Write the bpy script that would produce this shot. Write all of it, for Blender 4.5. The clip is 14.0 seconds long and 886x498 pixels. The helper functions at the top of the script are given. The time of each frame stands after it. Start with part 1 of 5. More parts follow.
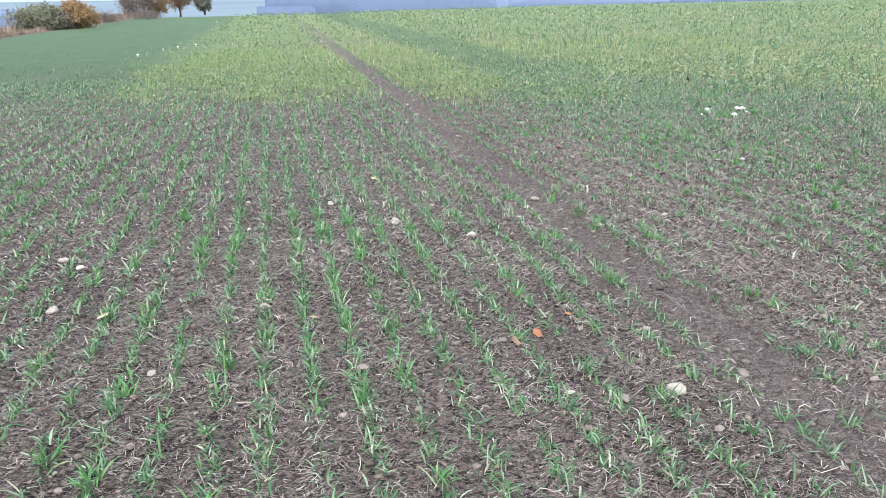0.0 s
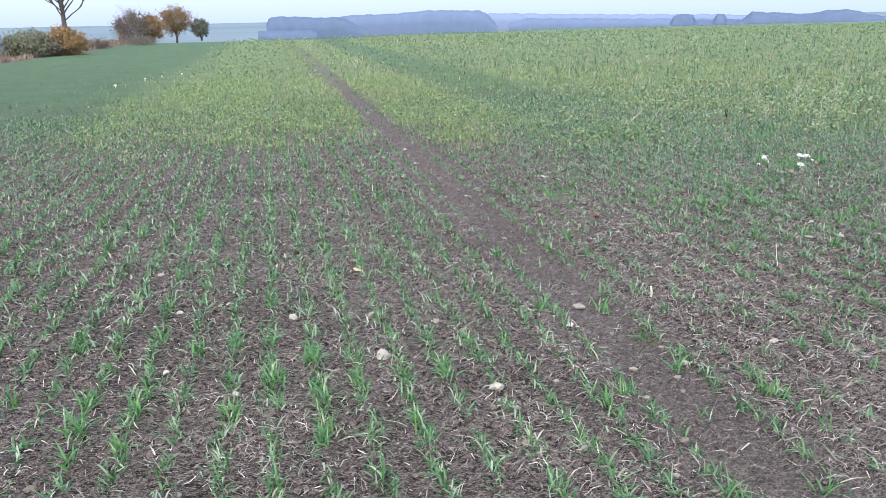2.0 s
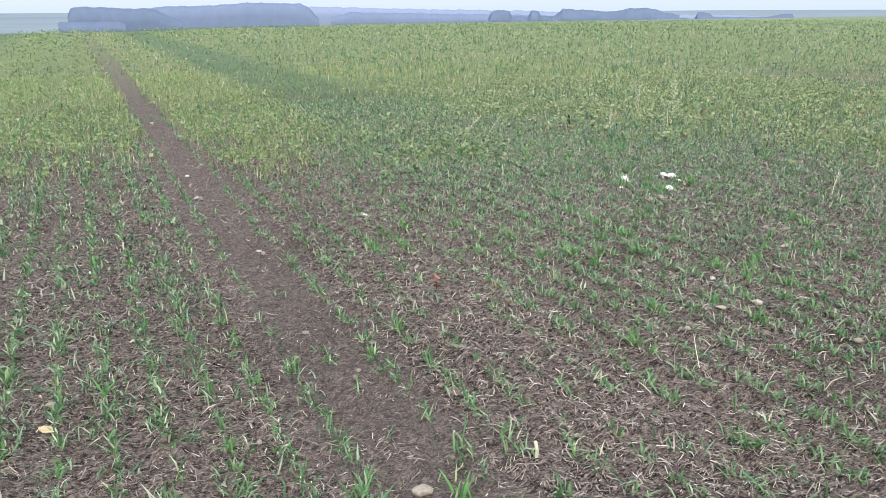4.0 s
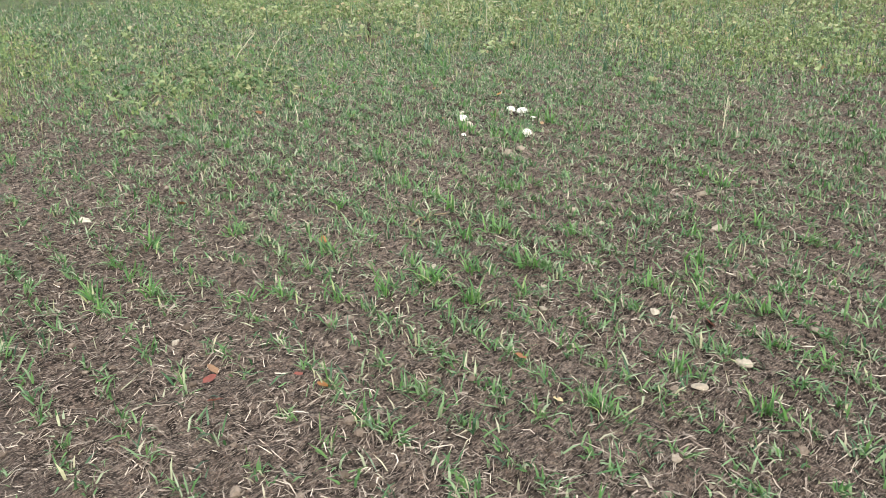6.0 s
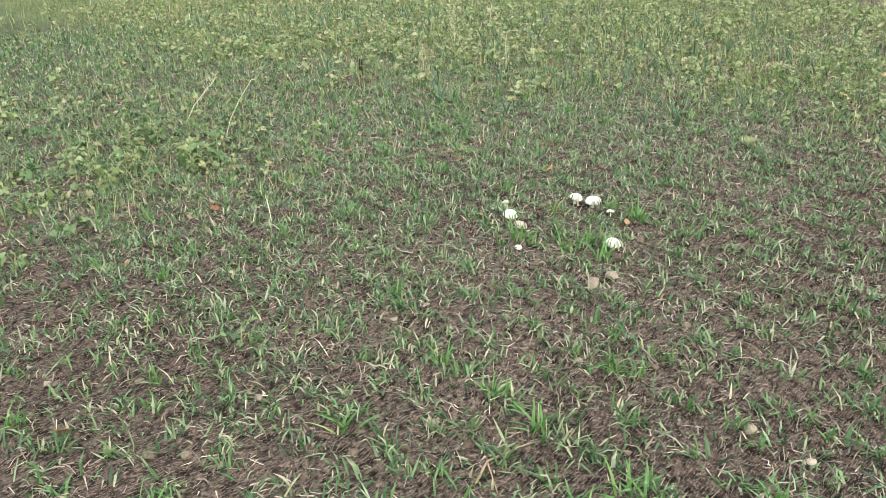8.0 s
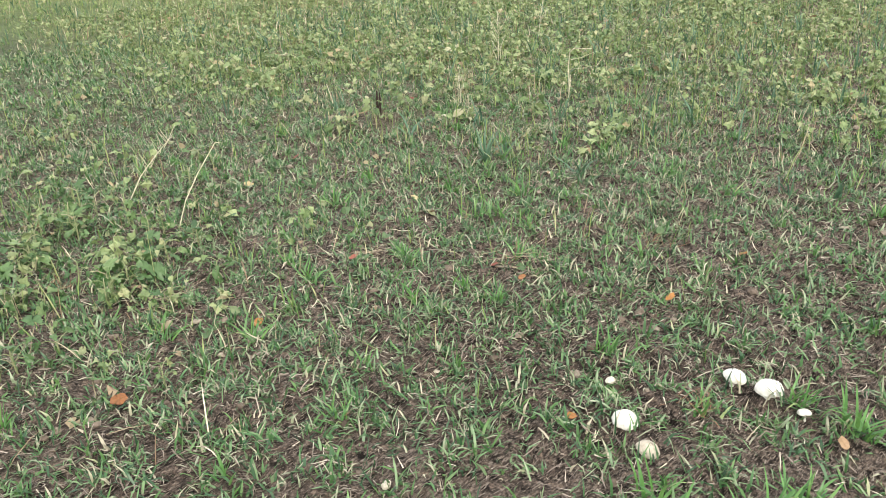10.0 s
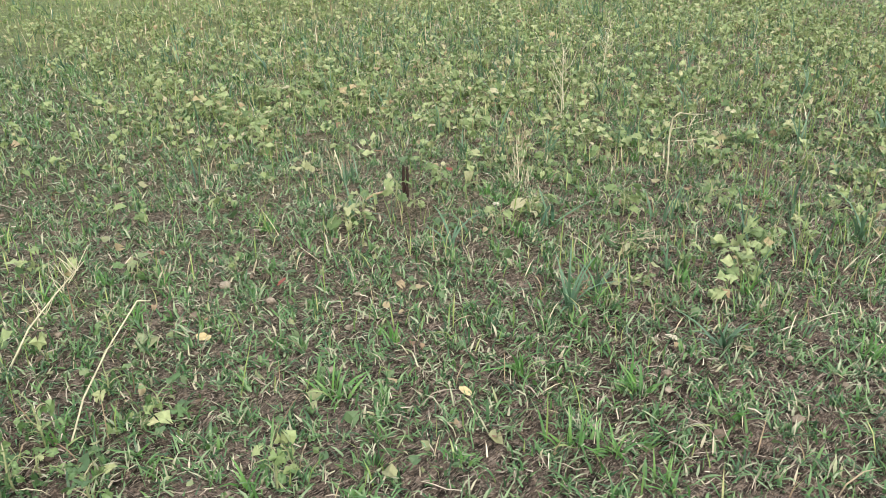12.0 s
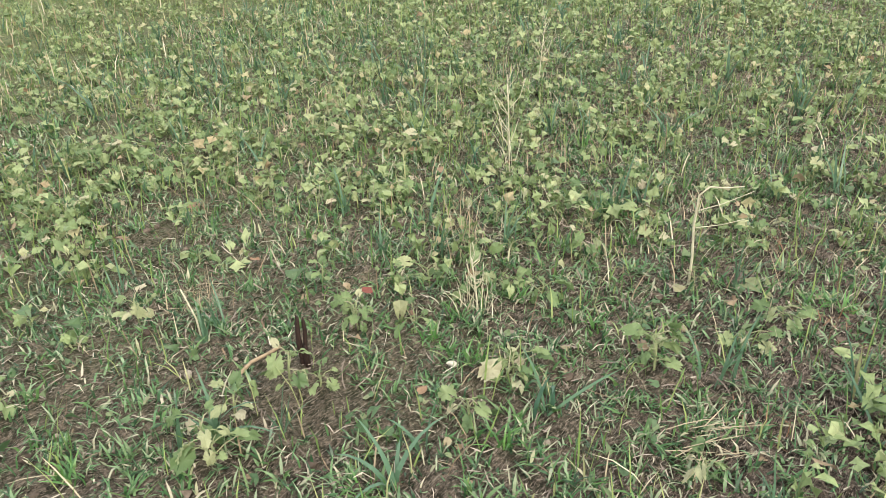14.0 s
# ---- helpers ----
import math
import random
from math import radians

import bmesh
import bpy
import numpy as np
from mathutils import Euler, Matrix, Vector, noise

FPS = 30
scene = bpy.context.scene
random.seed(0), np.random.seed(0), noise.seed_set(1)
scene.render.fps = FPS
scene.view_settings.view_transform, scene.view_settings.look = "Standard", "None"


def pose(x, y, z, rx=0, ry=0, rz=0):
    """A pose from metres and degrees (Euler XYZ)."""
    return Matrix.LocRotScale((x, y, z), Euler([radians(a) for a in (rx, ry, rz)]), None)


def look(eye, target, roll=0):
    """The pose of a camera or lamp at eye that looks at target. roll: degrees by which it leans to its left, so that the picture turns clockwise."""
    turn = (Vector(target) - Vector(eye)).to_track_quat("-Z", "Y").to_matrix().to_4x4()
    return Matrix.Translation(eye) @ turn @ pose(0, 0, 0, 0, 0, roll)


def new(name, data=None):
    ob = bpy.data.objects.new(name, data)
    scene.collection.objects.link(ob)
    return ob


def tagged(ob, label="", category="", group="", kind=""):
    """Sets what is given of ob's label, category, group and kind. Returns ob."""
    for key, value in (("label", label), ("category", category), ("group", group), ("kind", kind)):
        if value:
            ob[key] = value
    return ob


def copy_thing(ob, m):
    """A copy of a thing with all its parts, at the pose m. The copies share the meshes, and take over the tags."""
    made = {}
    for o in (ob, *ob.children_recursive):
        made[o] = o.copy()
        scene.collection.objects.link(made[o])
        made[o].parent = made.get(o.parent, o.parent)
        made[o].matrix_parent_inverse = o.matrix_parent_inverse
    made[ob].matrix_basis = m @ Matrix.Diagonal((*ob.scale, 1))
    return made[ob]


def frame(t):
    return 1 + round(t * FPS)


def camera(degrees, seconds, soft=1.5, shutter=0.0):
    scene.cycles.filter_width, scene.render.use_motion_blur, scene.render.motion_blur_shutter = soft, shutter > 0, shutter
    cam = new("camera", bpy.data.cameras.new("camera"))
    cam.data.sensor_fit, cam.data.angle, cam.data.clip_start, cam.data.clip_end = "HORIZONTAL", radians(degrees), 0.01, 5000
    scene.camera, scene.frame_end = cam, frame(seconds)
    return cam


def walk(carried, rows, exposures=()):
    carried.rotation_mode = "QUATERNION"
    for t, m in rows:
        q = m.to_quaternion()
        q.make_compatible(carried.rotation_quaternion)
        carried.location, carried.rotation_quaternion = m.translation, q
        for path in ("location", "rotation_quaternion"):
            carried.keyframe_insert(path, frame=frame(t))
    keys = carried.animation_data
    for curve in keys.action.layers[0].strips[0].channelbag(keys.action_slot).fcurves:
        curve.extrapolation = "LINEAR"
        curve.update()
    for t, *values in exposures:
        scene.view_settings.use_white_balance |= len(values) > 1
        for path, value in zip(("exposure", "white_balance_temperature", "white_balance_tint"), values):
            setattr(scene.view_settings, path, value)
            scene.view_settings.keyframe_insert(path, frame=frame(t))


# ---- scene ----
cam = camera(58.3, 14.0, soft=0.65)
PATH = [
    (0, (-0.241, 1.298, 1.253), (0.185, 3.154, 0.641), -1.0),
    (0.5, (-0.198, 1.67, 1.279), (0.251, 3.535, 0.713), -1.3),
    (1, (-0.071, 2.031, 1.278), (0.275, 3.933, 0.766), -3.3),
    (1.5, (0.013, 2.397, 1.256), (0.378, 4.274, 0.669), -2.3),
    (2, (0.076, 2.781, 1.281), (0.504, 4.653, 0.722), -1.2),
    (2.5, (0.235, 3.161, 1.269), (0.662, 5.041, 0.738), -1.9),
    (3, (0.35, 3.513, 1.247), (0.867, 5.367, 0.702), -0.4),
    (3.5, (0.48, 3.887, 1.247), (1.171, 5.67, 0.66), 1.4),
    (4, (0.693, 4.261, 1.252), (1.513, 5.992, 0.674), -0.4),
    (4.2, (0.746, 4.399, 1.258), (1.626, 6.099, 0.679), -0.2),
    (6.3, (1.613, 5.967, 1.194), (2.82, 7.32, 0.35), -0.4),
    (6.5, (1.686, 6.083, 1.188), (2.89, 7.439, 0.345), -0.8),
    (7, (1.894, 6.391, 1.213), (3.1, 7.791, 0.446), -1.7),
    (7.2, (1.966, 6.523, 1.197), (3.201, 7.896, 0.428), -0.6),
    (9.3, (2.945, 7.819, 1.098), (4.171, 9.164, 0.269), -1.0),
    (9.5, (3.032, 7.912, 1.084), (4.234, 9.288, 0.269), -2.0),
    (10, (3.253, 8.163, 1.104), (4.42, 9.561, 0.278), -2.3),
    (10.5, (3.456, 8.471, 1.093), (4.675, 9.821, 0.261), 0.3),
    (11, (3.664, 8.736, 1.091), (4.853, 10.117, 0.267), -1.4),
    (11.5, (3.84, 8.98, 1.124), (4.945, 10.434, 0.311), -2.5),
    (12, (4.001, 9.262, 1.114), (5.145, 10.672, 0.275), -0.4),
    (12.5, (4.188, 9.512, 1.106), (5.395, 10.848, 0.234), -1.3),
    (13, (4.413, 9.766, 1.131), (5.617, 11.086, 0.233), -3.3),
    (13.5, (4.6, 10.018, 1.127), (5.883, 11.256, 0.22), -1.2),
    (14, (4.78, 10.261, 1.115), (6.08, 11.471, 0.195), -1.9),
]
walk(cam, [(t, look(eye, target, roll)) for t, eye, target, roll in PATH],
     [(0, 0.58, 5700, 11), (0.7, 0.39, 5600, 11), (2.6, 0.34, 5620, 11.5), (3.4, 0.33, 6050, 11), (4.2, 0.32, 6100, 11), (6.3, 0.38, 6800, 8), (9.3, 0.35, 6850, 7.5), (14, 0.34, 6950, 8.5)])

# ---- sky and light: an even overcast ----
world = bpy.data.worlds.new("overcast_sky")
scene.world = world
world.use_nodes = True
wn, wl = world.node_tree.nodes, world.node_tree.links
wn.clear()
SUN_ELEVATION, SUN_ROTATION = radians(38), radians(200)
sky = wn.new("ShaderNodeTexSky")
sky.sky_type, sky.sun_disc = "NISHITA", False
sky.sun_elevation, sky.sun_rotation = SUN_ELEVATION, SUN_ROTATION
sky.air_density, sky.dust_density, sky.ozone_density = 1.0, 4.0, 1.0
sky_bg = wn.new("ShaderNodeBackground")
sky_bg.inputs["Strength"].default_value = 0.08
wl.new(sky.outputs[0], sky_bg.inputs[0])
coord = wn.new("ShaderNodeTexCoord")
sep = wn.new("ShaderNodeSeparateXYZ")
wl.new(coord.outputs["Generated"], sep.inputs[0])
cloud_ramp = wn.new("ShaderNodeValToRGB")
el = cloud_ramp.color_ramp.elements
el[0].position, el[0].color = 0.0, (0.64, 0.71, 0.87, 1)
el[1].position, el[1].color = 0.10, (0.92, 0.92, 0.98, 1)
top = el.new(1.0)
top.color = (1.75, 1.78, 1.82, 1)
wl.new(sep.outputs["Z"], cloud_ramp.inputs[0])
cloud_bg = wn.new("ShaderNodeBackground")
cloud_bg.inputs["Strength"].default_value = 0.93
wl.new(cloud_ramp.outputs[0], cloud_bg.inputs[0])
add = wn.new("ShaderNodeAddShader")
out = wn.new("ShaderNodeOutputWorld")
wl.new(sky_bg.outputs[0], add.inputs[0])
wl.new(cloud_bg.outputs[0], add.inputs[1])
wl.new(add.outputs[0], out.inputs[0])

sun_data = bpy.data.lights.new("sun", "SUN")
sun_data.energy, sun_data.angle, sun_data.color = 1.5, radians(14), (1.0, 0.97, 0.92)
sun = new("sun", sun_data)
sun.matrix_world = pose(0, 0, 30, 90 - 38, 0, 180 - 200)

# ---- mesh helpers ----
rng = np.random.default_rng(7)


def mesh_np(name, verts, polys, material, smooth=False):
    """A mesh from an (n, 3) array and a list of (m, k) index arrays."""
    me = bpy.data.meshes.new(name)
    verts = np.asarray(verts, dtype=np.float32).reshape(-1, 3)
    me.vertices.add(len(verts))
    me.vertices.foreach_set("co", verts.ravel())
    loops = np.concatenate([np.asarray(p, dtype=np.int32).ravel() for p in polys])
    sizes = np.concatenate([np.full(len(p), np.asarray(p).shape[1], dtype=np.int32) for p in polys])
    starts = np.concatenate([[0], np.cumsum(sizes)[:-1]]).astype(np.int32)
    me.loops.add(len(loops))
    me.loops.foreach_set("vertex_index", loops)
    me.polygons.add(len(sizes))
    me.polygons.foreach_set("loop_start", starts)
    me.polygons.foreach_set("loop_total", sizes)
    me.polygons.foreach_set("use_smooth", np.full(len(sizes), smooth))
    me.update(calc_edges=True)
    me.validate()
    me.materials.append(material)
    return me


def stuff(name, me, label, category):
    return tagged(new(name, me), label, category, kind="stuff")


def part(name, me, parent, label=""):
    ob = new(name, me)
    ob.parent = parent
    return tagged(ob, label)


def wave(x, y, size, seed):
    """Smooth patchy noise, about 0 to 1, with patches of the given size in metres."""
    r = np.random.default_rng(seed)
    v = np.zeros(np.shape(x))
    for i in range(10):
        a, f, p = r.uniform(0, 2 * np.pi), r.uniform(0.5, 1.6) / size, r.uniform(0, 2 * np.pi)
        v = v + np.sin(2 * np.pi * f * (x * np.cos(a) + y * np.sin(a)) + p)
    return np.clip(0.5 + v / 6.0, 0, 1)


def smooth01(a, b, v):
    t = np.clip((v - a) / (b - a), 0, 1)
    return t * t * (3 - 2 * t)


def across(x, y):
    """Distance across the drill rows, which run almost along y."""
    return x - 0.02 * (y - 6.0)


def height(x, y):
    """The ground: drilled soil, a wheel track, and the land falling away beyond the field."""
    u = across(x, y)
    near = smooth01(26, 12, y) * smooth01(-6, -3, x) * smooth01(16, 10, x)
    z = near * (0.010 * (wave(x, y, 0.35, 1) - 0.5) + 0.018 * (wave(x, y, 0.12, 2) - 0.5) + 0.012 * (wave(x, y, 0.055, 3) - 0.5))
    z = z + near * 0.006 * np.cos(2 * np.pi * (u - 0.064) / 0.156)
    z = z - 0.020 * smooth01(0.24, 0.10, np.abs(u - 1.47)) * smooth01(80, 40, y)
    dx, dy = np.maximum(0, -12.0 + 0.045 * (np.minimum(y, 70) - 28) - x), np.maximum(0, y - 67 - 12.0 * smooth01(4, 32, x))
    d = np.hypot(dx, dy)
    return z - 14.0 * (1 - np.exp(-d / 110.0)) + (12.0 - 10.5 * smooth01(120, 420, x)) * smooth01(650, 1900, d)


def blades(base, azimuth, length, lean, width, droop, levels=3, twist=0.0):
    """Curved tapering grass blades: verts and polygons. All arguments are arrays of one length."""
    n = len(base)
    s = np.linspace(0, 1, levels + 1)[None, :]
    ang = lean[:, None] + droop[:, None] * s
    step = length[:, None] / levels
    run = np.concatenate([np.zeros((n, 1)), np.cumsum(np.sin(ang[:, :-1]) * step, 1)], 1)
    rise = np.concatenate([np.zeros((n, 1)), np.cumsum(np.cos(ang[:, :-1]) * step, 1)], 1)
    ca, sa = np.cos(azimuth)[:, None], np.sin(azimuth)[:, None]
    mid = np.stack([base[:, None, 0] + run * ca, base[:, None, 1] + run * sa, base[:, None, 2] + np.maximum(rise, -0.002)], 2)
    prof = np.array([0.75, 1.0, 0.8, 0.55, 0.4])[:levels] if levels > 2 else np.array([0.8, 1.0])
    side = np.stack([-np.sin(azimuth + twist), np.cos(azimuth + twist), np.zeros(n)], 1)[:, None, :] * (0.5 * width[:, None, None] * prof[None, :, None])
    left, right = mid[:, :levels] - side, mid[:, :levels] + side
    verts = np.concatenate([left, right, mid[:, levels:]], 1).reshape(-1, 3)
    k = 2 * levels + 1
    off = (np.arange(n) * k)[:, None]
    quads = np.concatenate([off + np.array([[j, levels + j, levels + j + 1, j + 1]]) for j in range(levels - 1)], 0)
    tris = off + np.array([[levels - 1, 2 * levels - 1, 2 * levels]])
    return verts, quads, tris


def merge(pieces):
    """Joins (verts, quads, tris) sets."""
    vs, qs, ts, o = [], [], [], 0
    for v, q, t in pieces:
        vs.append(v)
        if len(q):
            qs.append(np.asarray(q) + o)
        if len(t):
            ts.append(np.asarray(t) + o)
        o += len(v)
    return np.concatenate(vs), [np.concatenate(g) for g in (qs, ts) if g]


# ---- materials ----
def material(name, roughness=0.8, specular=0.3):
    m = bpy.data.materials.new(name)
    m.use_nodes = True
    b = m.node_tree.nodes["Principled BSDF"]
    b.inputs["Roughness"].default_value = roughness
    b.inputs["Specular IOR Level"].default_value = specular
    return m, m.node_tree.nodes, m.node_tree.links, b


def ramp(nodes, stops):
    r = nodes.new("ShaderNodeValToRGB")
    e = r.color_ramp.elements
    while len(e) < len(stops):
        e.new(0.5)
    for i, (p, c) in enumerate(stops):
        e[i].position, e[i].color = p, (*c, 1)
    return r


def noise_tex(nodes, links, scale, detail=4, rough=0.6, coords=None):
    n = nodes.new("ShaderNodeTexNoise")
    n.inputs["Scale"].default_value, n.inputs["Detail"].default_value, n.inputs["Roughness"].default_value = scale, detail, rough
    if coords is None:
        coords = nodes.new("ShaderNodeTexCoord").outputs["Object"]
    links.new(coords, n.inputs["Vector"])
    return n


def mixed(nodes, links, kind, fac, a, b):
    m = nodes.new("ShaderNodeMix")
    m.data_type, m.blend_type = "RGBA", kind
    for socket, v in ((m.inputs[0], fac), (m.inputs[6], a), (m.inputs[7], b)):
        if isinstance(v, (int, float)):
            socket.default_value = v
        elif isinstance(v, tuple):
            socket.default_value = (*v, 1)
        else:
            links.new(v, socket)
    return m.outputs[2]


def leafy(name, stops, roughness=0.5, specular=0.35, translucent=0.25, per_object=False, mottle=0.35, scale=60):
    """Foliage that varies from leaf to leaf (or thing to thing), with mottling and some light coming through."""
    m, nodes, links, b = material(name, roughness, specular)
    r = ramp(nodes, stops)
    if per_object:
        info = nodes.new("ShaderNodeObjectInfo")
        links.new(info.outputs["Random"], r.inputs[0])
    else:
        geo = nodes.new("ShaderNodeNewGeometry")
        links.new(geo.outputs["Random Per Island"], r.inputs[0])
    n = noise_tex(nodes, links, scale, 3)
    shade = ramp(nodes, [(0.3, (0.6, 0.6, 0.55)), (0.7, (1.25, 1.25, 1.2))])
    links.new(n.outputs[0], shade.inputs[0])
    col = mixed(nodes, links, "MULTIPLY", mottle, r.outputs[0], shade.outputs[0])
    links.new(col, b.inputs["Base Color"])
    if translucent:
        t = nodes.new("ShaderNodeBsdfTranslucent")
        links.new(col, t.inputs[0])
        mix = nodes.new("ShaderNodeMixShader")
        mix.inputs[0].default_value = translucent
        links.new(b.outputs[0], mix.inputs[1])
        links.new(t.outputs[0], mix.inputs[2])
        links.new(mix.outputs[0], nodes["Material Output"].inputs[0])
    return m


def soil_material():
    m, nodes, links, b = material("field_soil", 0.95, 0.15)
    pos = nodes.new("ShaderNodeNewGeometry").outputs["Position"]
    big = noise_tex(nodes, links, 0.9, 5, 0.6, pos)
    fine = noise_tex(nodes, links, 150, 6, 0.85, pos)
    crumb = nodes.new("ShaderNodeTexVoronoi")
    crumb.inputs["Scale"].default_value = 110
    links.new(pos, crumb.inputs["Vector"])
    c1 = ramp(nodes, [(0.3, (0.084, 0.064, 0.054)), (0.7, (0.150, 0.119, 0.101))])
    links.new(big.outputs[0], c1.inputs[0])
    # fine grain: crevice shade painted in, on the noise that also bumps it
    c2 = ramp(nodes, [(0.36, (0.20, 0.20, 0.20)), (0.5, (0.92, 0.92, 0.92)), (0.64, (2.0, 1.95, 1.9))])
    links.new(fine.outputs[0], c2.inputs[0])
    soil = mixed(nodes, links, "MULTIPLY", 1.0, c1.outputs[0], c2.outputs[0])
    # gaps between lumps get painted shade, their tops a lighter colour
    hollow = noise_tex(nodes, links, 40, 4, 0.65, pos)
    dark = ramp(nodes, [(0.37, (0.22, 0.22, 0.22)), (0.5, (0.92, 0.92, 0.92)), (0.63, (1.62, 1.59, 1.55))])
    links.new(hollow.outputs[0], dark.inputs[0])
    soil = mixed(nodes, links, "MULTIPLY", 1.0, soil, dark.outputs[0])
    tone = ramp(nodes, [(0.0, (0.6, 0.6, 0.6)), (0.6, (1.0, 1.0, 1.0)), (1.0, (1.5, 1.45, 1.35))])
    links.new(crumb.outputs["Color"], tone.inputs[0])
    soil = mixed(nodes, links, "MULTIPLY", 0.8, soil, tone.outputs[0])
    # chaff: slivers of straw too small to lie as pieces, pointing several ways
    for turn in (0.5, 1.45, 2.6):
        way = nodes.new("ShaderNodeMapping")
        way.inputs["Rotation"].default_value = (0, 0, turn)
        way.inputs["Scale"].default_value = (0.16, 1.0, 0.5)
        links.new(pos, way.inputs["Vector"])
        sliver = noise_tex(nodes, links, 330, 1, 0.5, way.outputs[0])
        thin = ramp(nodes, [(0.635, (0.0, 0.0, 0.0)), (0.68, (0.9, 0.9, 0.9))])
        links.new(sliver.outputs[0], thin.inputs[0])
        soil = mixed(nodes, links, "MIX", thin.outputs[0], soil, (0.31, 0.256, 0.215))
    s = nodes.new("ShaderNodeSeparateXYZ")
    links.new(pos, s.inputs[0])

    def calc(kind, a, c):
        n = nodes.new("ShaderNodeMath")
        n.operation = kind
        for i, v in ((0, a), (1, c)):
            if isinstance(v, (int, float)):
                n.inputs[i].default_value = v
            else:
                links.new(v, n.inputs[i])
        return n.outputs[0]

    def between(v, lo, hi):
        n = nodes.new("ShaderNodeMapRange")
        n.interpolation_type = "SMOOTHSTEP"
        n.inputs[1].default_value, n.inputs[2].default_value = lo, hi
        links.new(v, n.inputs[0])
        return n.outputs[0]

    px, py = s.outputs["X"], s.outputs["Y"]
    u = calc("SUBTRACT", px, calc("MULTIPLY", calc("SUBTRACT", py, 6.0), 0.02))
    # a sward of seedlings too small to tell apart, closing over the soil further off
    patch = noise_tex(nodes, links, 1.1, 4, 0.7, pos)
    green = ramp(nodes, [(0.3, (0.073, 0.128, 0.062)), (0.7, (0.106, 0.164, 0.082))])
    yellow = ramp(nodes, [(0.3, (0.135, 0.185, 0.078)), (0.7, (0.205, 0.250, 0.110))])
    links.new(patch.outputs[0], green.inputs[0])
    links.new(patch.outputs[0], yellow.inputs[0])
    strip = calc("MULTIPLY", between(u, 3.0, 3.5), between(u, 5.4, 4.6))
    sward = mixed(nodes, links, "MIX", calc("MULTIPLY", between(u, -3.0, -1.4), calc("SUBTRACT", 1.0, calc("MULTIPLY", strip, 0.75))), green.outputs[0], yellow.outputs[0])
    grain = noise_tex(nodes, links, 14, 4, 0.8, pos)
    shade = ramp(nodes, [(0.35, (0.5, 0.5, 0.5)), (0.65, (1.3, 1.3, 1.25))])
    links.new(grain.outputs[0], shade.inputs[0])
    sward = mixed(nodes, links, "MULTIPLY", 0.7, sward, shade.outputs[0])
    track = calc("MULTIPLY", between(calc("ABSOLUTE", calc("SUBTRACT", u, 1.47), 0.0), 0.16, 0.30), 1.0)
    # the wheel track is pressed flat: paler and evener than the loose soil
    pressed = mixed(nodes, links, "MULTIPLY", 0.6, (0.160, 0.131, 0.115), c2.outputs[0])
    soil = mixed(nodes, links, "MIX", calc("MULTIPLY", calc("SUBTRACT", 1.0, track), 0.35), soil, pressed)
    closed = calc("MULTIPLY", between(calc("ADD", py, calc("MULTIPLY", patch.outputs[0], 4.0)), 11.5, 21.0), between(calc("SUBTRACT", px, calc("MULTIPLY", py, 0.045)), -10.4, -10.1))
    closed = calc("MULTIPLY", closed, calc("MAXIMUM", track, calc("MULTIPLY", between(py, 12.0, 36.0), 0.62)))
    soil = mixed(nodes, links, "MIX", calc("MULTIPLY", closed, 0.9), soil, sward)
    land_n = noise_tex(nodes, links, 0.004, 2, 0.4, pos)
    # far land: blue-grey haze is painted into the ground colour here
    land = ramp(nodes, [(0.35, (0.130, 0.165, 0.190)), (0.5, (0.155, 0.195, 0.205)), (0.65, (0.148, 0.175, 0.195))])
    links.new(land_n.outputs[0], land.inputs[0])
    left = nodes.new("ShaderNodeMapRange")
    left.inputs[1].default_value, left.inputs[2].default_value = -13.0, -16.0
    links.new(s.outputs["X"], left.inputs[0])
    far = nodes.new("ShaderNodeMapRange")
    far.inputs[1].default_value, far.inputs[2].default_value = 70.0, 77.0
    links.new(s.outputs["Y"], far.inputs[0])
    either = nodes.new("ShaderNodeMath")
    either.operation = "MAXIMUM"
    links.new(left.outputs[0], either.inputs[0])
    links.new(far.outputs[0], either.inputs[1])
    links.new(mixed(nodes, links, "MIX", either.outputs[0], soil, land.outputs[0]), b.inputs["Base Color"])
    bump = nodes.new("ShaderNodeBump")
    bump.inputs["Strength"].default_value, bump.inputs["Distance"].default_value = 1.0, 0.012
    links.new(fine.outputs[0], bump.inputs["Height"])
    bump2 = nodes.new("ShaderNodeBump")
    bump2.invert = True
    bump2.inputs["Strength"].default_value, bump2.inputs["Distance"].default_value = 0.8, 0.008
    links.new(crumb.outputs["Distance"], bump2.inputs["Height"])
    links.new(bump.outputs[0], bump2.inputs["Normal"])
    lumps = nodes.new("ShaderNodeBump")
    lumps.inputs["Strength"].default_value, lumps.inputs["Distance"].default_value = 0.9, 0.03
    links.new(hollow.outputs[0], lumps.inputs["Height"])
    links.new(bump2.outputs[0], lumps.inputs["Normal"])
    links.new(lumps.outputs[0], b.inputs["Normal"])
    return m


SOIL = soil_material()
CLOD = leafy("soil_clod", [(0.0, (0.06, 0.046, 0.038)), (0.45, (0.120, 0.094, 0.078)), (0.8, (0.19, 0.152, 0.127)), (1.0, (0.27, 0.23, 0.195))], 0.95, 0.12, 0, mottle=0.8, scale=120)
